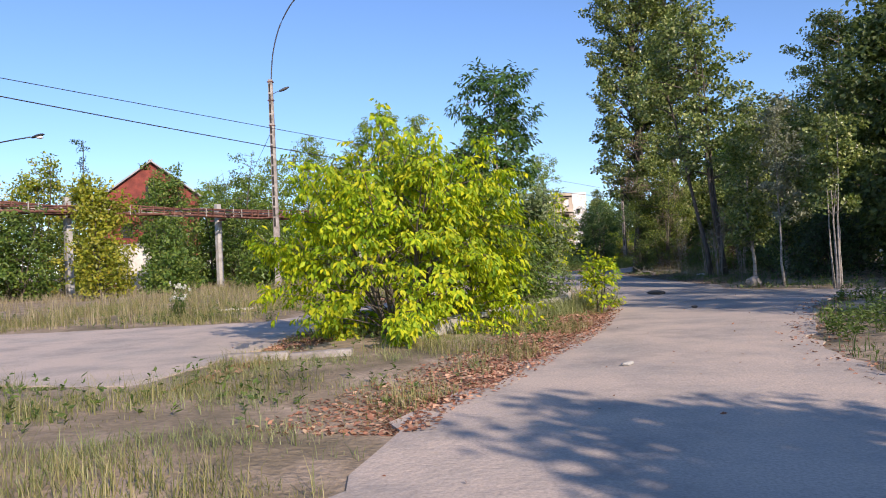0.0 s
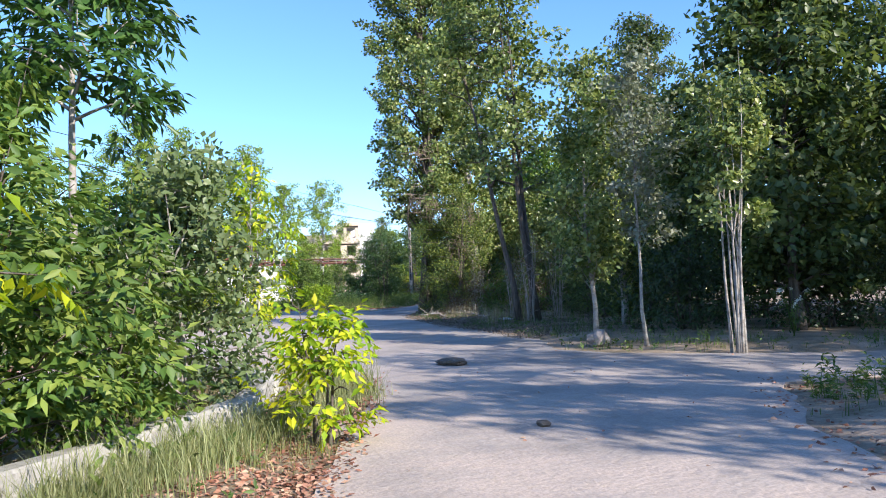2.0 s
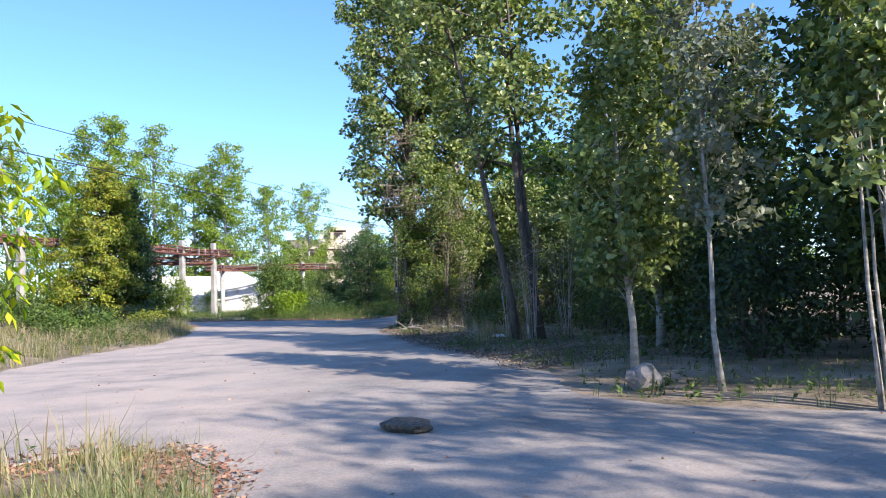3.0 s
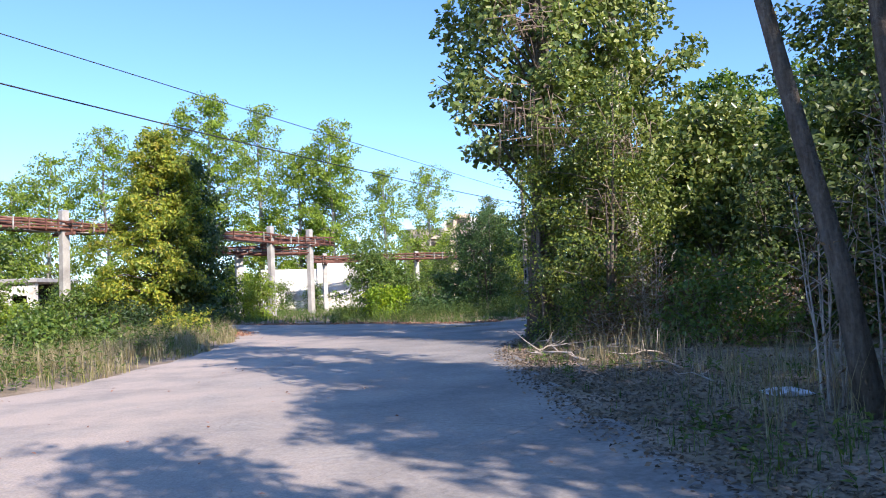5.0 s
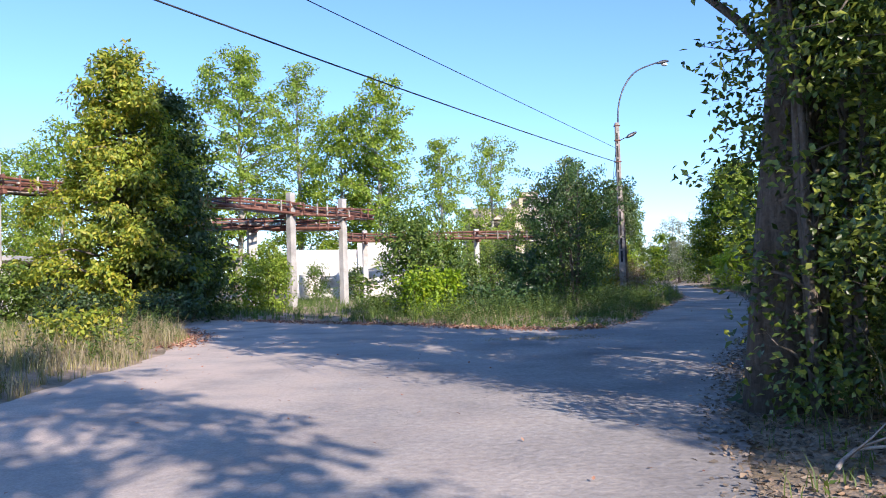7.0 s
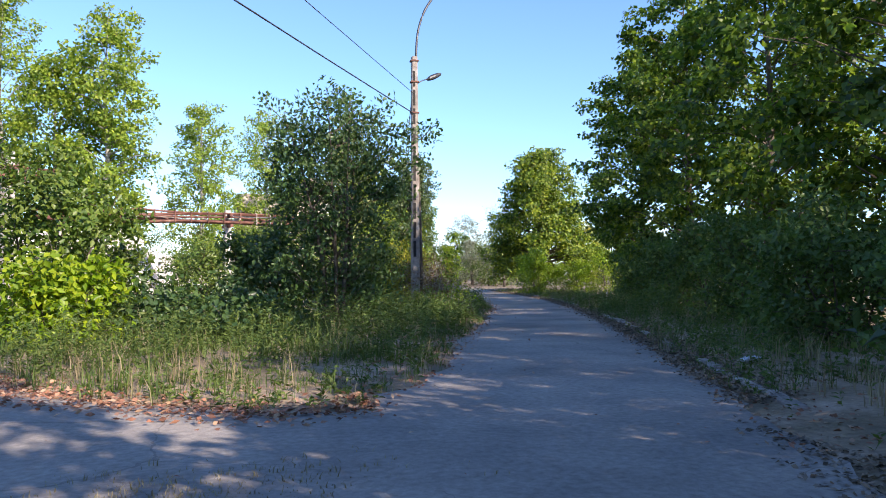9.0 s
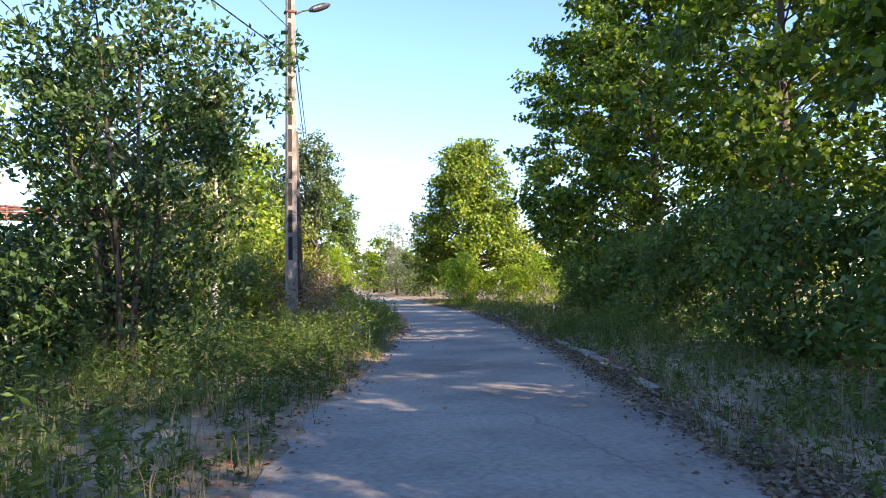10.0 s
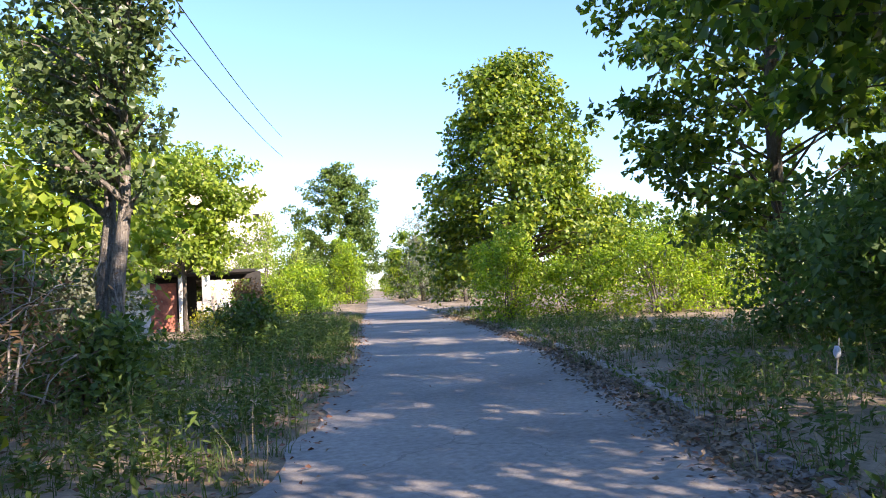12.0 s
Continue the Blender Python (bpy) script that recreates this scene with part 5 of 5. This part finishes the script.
def blades(p, low, high, width, bend=0.7, shift=0.0, tuft=5):
    """Bent grass blades in tufts: five corners and three triangles each."""
    tall = np.repeat(rs.uniform(low, high, len(p)) * rs.uniform(0.5, 1.0, len(p)), tuft)
    p = np.repeat(p, tuft, 0) + rs.normal(0, 0.05, (len(p) * tuft, 2))
    n = len(p)
    h = tall * rs.uniform(0.45, 1.05, n)
    a = rs.uniform(0, 2 * np.pi, n)
    out = np.stack([np.cos(a), np.sin(a), np.zeros(n)], 1)
    side = np.stack([-np.sin(a), np.cos(a), np.zeros(n)], 1) * (width * rs.uniform(0.6, 1.3, n))[:, None]
    base = np.column_stack([p, height_at(p) - 0.03 + shift])
    up = np.array([0, 0, 1.0])
    mid = base + up * (h * 0.55)[:, None] + out * (h * bend * 0.25 * rs.uniform(0, 1, n))[:, None]
    tip = base + up * h[:, None] + out * (h * bend * rs.uniform(0.2, 1, n))[:, None]
    v = np.stack([base - side, base + side, mid - side * 0.7, mid + side * 0.7, tip], 1).reshape(-1, 3)
    k = np.arange(n)[:, None] * 5
    f = np.concatenate([k + np.array([[0, 1, 3]]), k + np.array([[0, 3, 2]]), k + np.array([[2, 3, 4]])])
    return v, f


def stuff(name, v, f, mat, label, category):
    return tagged(tri_object(name, v, f, mat), label, category, kind="stuff")


LEFT_START = scatter(46000, -14, 5, 2, 27, lambda p: clumped(p, 1.5, 0.75, 0.35))
v, f = blades(LEFT_START, 0.12, 0.42, 0.0035, 1.1, tuft=7)
stuff("verge_grass", v, f, G_GRASS, "dry tufted grass along the verge of the bed", "grass")
v, f = blades(scatter(9000, -7, 0.5, 3.2, 12, lambda p: clumped(p, 2.1, 0.5, 0.4)), 0.06, 0.26, 0.0035, 1.1, tuft=6)
stuff("verge_grass", v, f, G_PALE, "short pale green grass in clumps at the road edge", "grass")
v, f = blades(scatter(2500, -7, 0.5, 3.2, 12, lambda p: clumped(p, 1.6, 0.0)), 0.05, 0.2, 0.0035, 1.2, tuft=4)
stuff("verge_grass", v, f, G_GRASS, "short trampled grass at the road edge", "grass")
u = rs.uniform(0, 1, 900)
q = np.column_stack([1.3 + 2.5 * u, 14.6 + 4.8 * u]) + rs.normal(0, 0.2, (900, 2))
v, f = blades(q, 0.25, 0.6, 0.0045, 0.9, tuft=6)
stuff("verge_grass", v, f, G_PALE, "long grass growing along the whitewashed kerb", "grass")
v, f = blades(rs.normal(0, 0.28, (240, 2)) + np.array([4.0, 20.2]), 0.45, 0.8, 0.0045, 0.7, tuft=7)
stuff("verge_grass", v, f, G_PALE, "tall pale grass tuft at the end of the bed", "grass")
v, f = blades(scatter(11000, -14, 4, 19, 66, lambda p: clumped(p, 0.9, -0.6)), 0.25, 0.75, 0.007)
stuff("meadow_grass", v, f, G_GRASS, "tall rough grass beside the junction", "grass")
v, f = blades(scatter(10000, -40, 6, 19, 66, lambda p: clumped(p, 0.5, -0.5), margin=0.4), 0.3, 0.95, 0.011)
stuff("meadow_grass", v, f, G_DRY, "tall dry grass and stalks in the rough field", "grass")
v, f = blades(scatter(9000, -6, 14, 60, 98, lambda p: clumped(p, 1.0, -0.4)), 0.2, 0.7, 0.010)
stuff("verge_grass", v, f, G_GREEN, "green grass in front of the ruined store", "grass")
v, f = blades(scatter(36000, 6, 32, 58, 112, lambda p: clumped(p, 1.1, -0.6), near=8), 0.1, 0.45, 0.005, 1.3)
stuff("verge_grass", v, f, G_GREEN, "green weeds along both sides of the narrow road", "grass")
v, f = blades(scatter(10000, 8, 34, 58, 112, lambda p: clumped(p, 1.4, 0.1), near=7), 0.3, 0.85, 0.005)
stuff("dry_stalks", v, f, G_DRY, "dry stalks among the roadside weeds", "grass")
v, f = blades(scatter(16000, 4, 24, 3, 56, lambda p: clumped(p, 1.2, 0.2), near=6), 0.1, 0.42, 0.006)
stuff("verge_grass", v, f, G_GREEN, "low green weeds at the shaded roadside", "grass")
v, f = blades(scatter(5000, 9, 18, 33, 58, lambda p: clumped(p, 1.6, 0.1), near=5, margin=0.8), 0.4, 1.2, 0.005)
stuff("dry_stalks", v, f, G_DRY, "tall dry stalks under the poplars", "grass")


def stalks(foot, tip, width):
    """Thin upright blades from foot to tip."""
    a = rs.uniform(0, np.pi, len(foot))
    side = np.stack([np.cos(a), np.sin(a), np.zeros(len(foot))], 1) * width
    v = np.stack([foot - side, foot + side, tip], 1).reshape(-1, 3)
    return v, np.arange(len(v)).reshape(-1, 3)


def joined(*meshes):
    pile = Pile()
    for v, f in meshes:
        pile.add(v, f)
    return np.concatenate(pile.v), np.concatenate(pile.f)


def weeds(p, low, high, size, each=7):
    """Low broad-leaved weeds: leaves that spread from a short stalk."""
    foot = np.column_stack([p, height_at(p) - 0.02])
    tall = rs.uniform(low, high, len(p))
    tip = foot + np.column_stack([rs.normal(0, 0.03, (len(p), 2)), tall])
    u = rs.uniform(0.0, 1, len(p) * each)[:, None]
    at = np.repeat(foot, each, 0) * (1 - u) + np.repeat(tip, each, 0) * u
    way = np.column_stack([rs.normal(0, 1, (len(at), 2)), rs.normal(0.35, 0.4, len(at))])
    return joined(stalks(foot, tip, 0.004), leaves(rs, at, way, size * 1.7, size * 0.7))


v, f = blades(scatter(2200, -5, 4, 43, 62, lambda p: clumped(p, 0.9, -0.3), near=6), 0.35, 0.95, 0.007, 1.1, tuft=9)
stuff("meadow_grass", v, f, G_DRY, "high unmown grass on the bank beside the junction", "grass")


def tall_weeds(p, low, high, size, each=14):
    """Upright weeds: small leaves all along a thin stalk."""
    tall = rs.uniform(low, high, len(p))
    tip = np.column_stack([rs.normal(0, 0.12, (len(p), 2)), np.ones(len(p))]) * tall[:, None]
    foot = np.column_stack([p, height_at(p)])
    u = rs.uniform(0.08, 1, len(p) * each)
    at = np.repeat(foot, each, 0) + np.repeat(tip, each, 0) * u[:, None]
    way = np.column_stack([rs.normal(0, 1, (len(u), 2)), rs.normal(0.25, 0.45, len(u))])
    return joined(stalks(foot, foot + tip, 0.004), leaves(rs, at, way, size * 1.3, size * 0.42))


v, f = tall_weeds(scatter(6000, 16, 26, 70, 100, lambda p: clumped(p, 0.8, -0.6), near=5.5, margin=0.25), 0.3, 0.85, 0.065)
stuff("tall_weeds", v, f, G_GREEN, "grey-green weeds standing along the narrow road", "weeds")
v, f = tall_weeds(scatter(4200, 6, 18, 62, 74, lambda p: clumped(p, 0.8, -0.9), near=6, margin=0.3), 0.35, 0.95, 0.07)
stuff("tall_weeds", v, f, G_GREEN, "dense weeds in front of the wild pear", "weeds")
v, f = tall_weeds(scatter(4200, 19, 32, 60, 92, lambda p: clumped(p, 0.8, -0.2), near=5, margin=0.5), 0.15, 0.5, 0.065)
stuff("tall_weeds", v, f, G_GREEN, "weeds and grass behind the low kerb", "weeds")
v, f = tall_weeds(scatter(2600, 4, 13, 5, 21, lambda p: clumped(p, 0.9, 0.0), near=3, margin=0.2), 0.12, 0.42, 0.07)
stuff("tall_weeds", v, f, G_GREEN, "green weeds at the corner of the side road", "weeds")
v, f = tall_weeds(scatter(2200, -8, 4, 40, 66, lambda p: clumped(p, 0.8, 0.0), near=5, margin=0.3), 0.4, 1.0, 0.09)
stuff("tall_weeds", v, f, G_GREEN, "leafy weeds on the grass bank", "weeds")
v, f = weeds(scatter(24000, 10, 34, 58, 108, lambda p: clumped(p, 0.9, -0.9), near=7, margin=0.15), 0.04, 0.28, 0.05, 8)
stuff("low_weeds", v, f, G_GREEN, "low leafy weeds along the narrow road", "weeds")
v, f = weeds(scatter(9000, -14, 5, 4, 62, lambda p: clumped(p, 0.8, 0.0), near=8, margin=0.25), 0.06, 0.35, 0.045)
stuff("low_weeds", v, f, G_GREEN, "low leafy weeds among the dry grass", "weeds")
v, f = weeds(scatter(7000, 5, 20, 6, 58, lambda p: clumped(p, 0.9, 0.2), near=6, margin=0.2), 0.06, 0.3, 0.05)
stuff("low_weeds", v, f, G_GREEN, "low leafy weeds in the shade", "weeds")
q = rs.normal(0, 1, (260, 2)) * np.array([0.75, 0.3]) + np.array([11.1, 56.3])
v, f = blades(q, 0.03, 0.09, 0.005, 1.2, shift=0.05)
stuff("verge_grass", v, f, G_DRY, "thin worn tongue of dry grass on the asphalt", "grass")


def fallen(p, size, lift=0.012):
    n = len(p)
    on = on_road(p)
    z = np.where(on, 0.004, height_at(p) + 0.004) + rs.uniform(0, lift, n)
    a = rs.uniform(0, 2 * np.pi, n)
    way = np.stack([np.cos(a), np.sin(a), rs.normal(0, 0.25, n)], 1)
    return leaves(rs, np.column_stack([p, z]), way, size, size * 0.55, 0.15)


def edge_points(n, x0, x1, y0, y1, inside, outside):
    p = np.column_stack([rs.uniform(x0, x1, n), rs.uniform(y0, y1, n)])
    d = road_distance(p)
    return p[np.where(on_road(p), d < inside * rs.uniform(0, 1, n) ** 2, d < outside * rs.uniform(0, 1, n))]


p = np.concatenate([edge_points(85000, -3, 3.7, 6, 16.5, 0.35, 1.2), edge_points(85000, -3, 6, 16.5, 30, 0.35, 1.2), edge_points(14000, 3.7, 11, 5, 22, 0.5, 0.7)])
v, f = fallen(p, 0.06)
stuff("fallen_leaves", v, f, G_FALLEN, "brown fallen leaves drifted along the road edge", "leaf litter")
v, f = fallen(edge_points(150000, 8, 16, 28, 58, 0.5, 4.5), 0.06)
stuff("fallen_leaves", v, f, G_LITTER, "brown fallen leaves under the poplars", "leaf litter")
v, f = fallen(edge_points(150000, -2, 34, 56, 105, 0.35, 1.3), 0.07)
stuff("fallen_leaves", v, f, G_FALLEN, "brown fallen leaves along the narrow road", "leaf litter")
v, f = fallen(edge_points(70000, 1, 13, 57, 69, 0.8, 0.5), 0.08, 0.05)
stuff("fallen_leaves", v, f, G_FALLEN, "rusty fallen leaves drifted along the far side of the junction", "leaf litter")
kerb_line = np.array([(17.0, 57.8), (19.8, 64.3), (22.1, 69.9), (24.7, 76.7), (28.2, 87.1), (30.2, 94.9), (31.9, 103.2)])
k = rs.integers(0, len(kerb_line) - 1, 26000)
p = kerb_line[k] + (kerb_line[k + 1] - kerb_line[k]) * rs.uniform(0, 1, (len(k), 1)) + np.column_stack([rs.normal(-0.12, 0.22, len(k)), rs.normal(0.05, 0.1, len(k))])
v, f = fallen(p, 0.065, 0.05)
stuff("fallen_leaves", v, f, G_LITTER, "brown leaf litter heaped against the low kerb", "leaf litter")
p = np.column_stack([rs.uniform(-4, 30, 2600), rs.uniform(4, 100, 2600)])
v, f = fallen(p[on_road(p)], 0.05)
stuff("fallen_leaves", v, f, G_FALLEN, "single dry leaves scattered on the asphalt", "leaf litter")


def branch(at, turn, length, r, seed, label="bleached dead branch lying in leaf litter"):
    """A fallen branch with a few side twigs."""
    rng = np.random.default_rng(seed)
    pile = Pile()
    u = np.linspace(0, 1, 7)
    c, s = math.cos(turn), math.sin(turn)
    line = np.stack([c * length * u, s * length * u, 0.05 + 0.1 * np.sin(np.pi * u) * length], 1) + rng.normal(0, 0.05 * length, (7, 3)) * np.array([1, 1, 0.3])
    line[:, 2] = np.maximum(line[:, 2], r)
    pile.add(*tube(line, r * (1 - 0.75 * u), 5))
    for k in range(5):
        b = line[1 + k]
        d = np.array([c, s, 0]) * 0.6 + rng.normal(0, 0.6, 3)
        d[2] = abs(d[2]) * 0.7
        q = np.stack([b, b + d * length * 0.2, b + d * length * 0.36 + np.array([0, 0, 0.04])])
        pile.add(*tube(q, [r * 0.5, r * 0.35, r * 0.12], 4))
    ob = pile.put("fallen_branch", M_DEADWOOD)
    ob.matrix_world = pose(at[0], at[1], float(height_at(np.array([at]))[0]))
    return tagged(ob, label, "branch", "fallen branches")


for i, (x, y, a, l, r) in enumerate([(10.9, 43.2, 0.4, 1.6, 0.035), (11.2, 40.6, 2.2, 1.5, 0.04), (10.6, 39.0, 1.1, 0.7, 0.02), (11.5, 42.0, -0.6, 1.8, 0.045), (11.9, 38.2, 2.6, 1.2, 0.025), (11.0, 44.6, 0.2, 1.4, 0.03), (12.1, 45.6, -0.4, 1.3, 0.03), (11.6, 36.6, 1.9, 1.0, 0.022), (12.4, 40.2, 3.6, 1.4, 0.03)]):
    branch((x, y), a, l * 0.72, r * 0.62, 300 + i)


def lump(name, at, size, mat, label, category, seed, z=None):
    """A small uneven lump: a stone, a crumpled bag."""
    bm = bmesh.new()
    bmesh.ops.create_icosphere(bm, subdivisions=2, radius=1)
    for v in bm.verts:
        k = 1 + 0.35 * noise.noise(v.co * 1.9 + Vector((seed, 0, 0)))
        v.co = Vector((v.co.x * size[0] * k, v.co.y * size[1] * k, v.co.z * size[2] * k))
    me = bpy.data.meshes.new(name)
    bm.to_mesh(me)
    bm.free()
    me.materials.append(mat)
    ob = new(name, me)
    g = float(height_at(np.array([at]))[0]) if not on_road(np.array([at]))[0] else 0.0
    ob.matrix_world = pose(at[0], at[1], g + size[2] * 0.7, 0, 0, seed * 40)
    return tagged(ob, label, category)


lump("stone", (2.1, 9.0), (0.09, 0.05, 0.03), M_CONCRETE, "small broken stone on the asphalt", "stone", 1)
lump("stone", (5.6, 17.3), (0.10, 0.07, 0.03), M_BARK, "dark clod lying on the asphalt", "stone", 2)
lump("stone", (6.4, 23.2), (0.35, 0.22, 0.07), M_BARK, "dark heap of debris on the asphalt", "debris", 3)
lump("boulder", (9.9, 24.6), (0.22, 0.18, 0.2), M_POLE, "pale concrete lump at the roadside", "rubble", 4)
lump("plastic_bag", (18.7, 60.4), (0.22, 0.1, 0.05), M_PLASTIC, "crumpled white plastic litter beside the kerb", "litter", 5)
lump("plastic_bag", (12.6, 46.6), (0.14, 0.09, 0.12), M_PLASTIC, "crumpled white plastic litter in the leaves", "litter", 6)
lump("plastic_bag", (12.9, 48.4), (0.10, 0.08, 0.14), M_PLASTIC, "crumpled white plastic litter in the leaves", "litter", 7)
lump("plastic_bag", (12.0, 35.8), (0.26, 0.10, 0.06), M_PLASTIC, "flattened white plastic litter in the leaves", "litter", 8)
sack = lump("plastic_bag", (27.0, 79.4), (0.04, 0.03, 0.055), M_PLASTIC, "pale plastic bag caught on a dry stalk", "litter", 9)
sack.location.z = 0.5
v, f = tube([(0.02, 0, -0.5), (0.0, 0.03, -0.2), (0.03, 0, 0.12)], [0.012, 0.01, 0.006], 5)
tri_object("stalk", v, f, M_DEADWOOD, sack, "dry stalk")

# two pale planks left in the rough grass
for i, (x, y, a) in enumerate([(-6.5, 23.9, 8), (-6.3, 24.2, 3)]):
    bm = box_bm((1.0, 0.12, 0.05), (0, 0, 0.2), 0.006)
    me = bpy.data.meshes.new("plank")
    bm.to_mesh(me)
    bm.free()
    me.materials.append(M_WHITEWASH)
    tagged(new("plank", me), "pale plank lying on the rough grass", "plank", "planks").matrix_world = pose(x, y, -0.12, 0, 0, a)

# white flowering weeds
for i, (x, y) in enumerate([(-7.2, 21.0), (-7.6, 21.6), (13.1, 19.9), (13.6, 23.4)]):
    thing = empty("flowering_weed", pose(x, y, float(height_at(np.array([(x, y)]))[0])), "tall weed with white flower heads", "weed", "flowering weeds")
    stem = Pile()
    for k in range(9):
        a, h = rs.uniform(0, 6.28), rs.uniform(0.5, 1.0)
        tip = np.array([math.cos(a) * 0.3 * h, math.sin(a) * 0.3 * h, h])
        stem.add(*tube(np.stack([np.zeros(3), tip * np.array([0.4, 0.4, 0.6]), tip]), [0.008, 0.006, 0.004], 4))
        c = tip + rs.normal(0, 0.018, (14, 3))
        v, f = leaves(rs, c, rs.normal(0, 1, (14, 3)), 0.05, 0.04)
        tri_object("flower_head", v, f, G_FLOWER, thing, "white flower head")
        c = tip * rs.uniform(0.1, 0.9, (16, 1)) + rs.normal(0, 0.04, (16, 3))
        stem.add(*leaves(rs, c, rs.normal(0, 1, (16, 3)), 0.1, 0.03))
    stem.put("foliage", G_GREEN, thing)
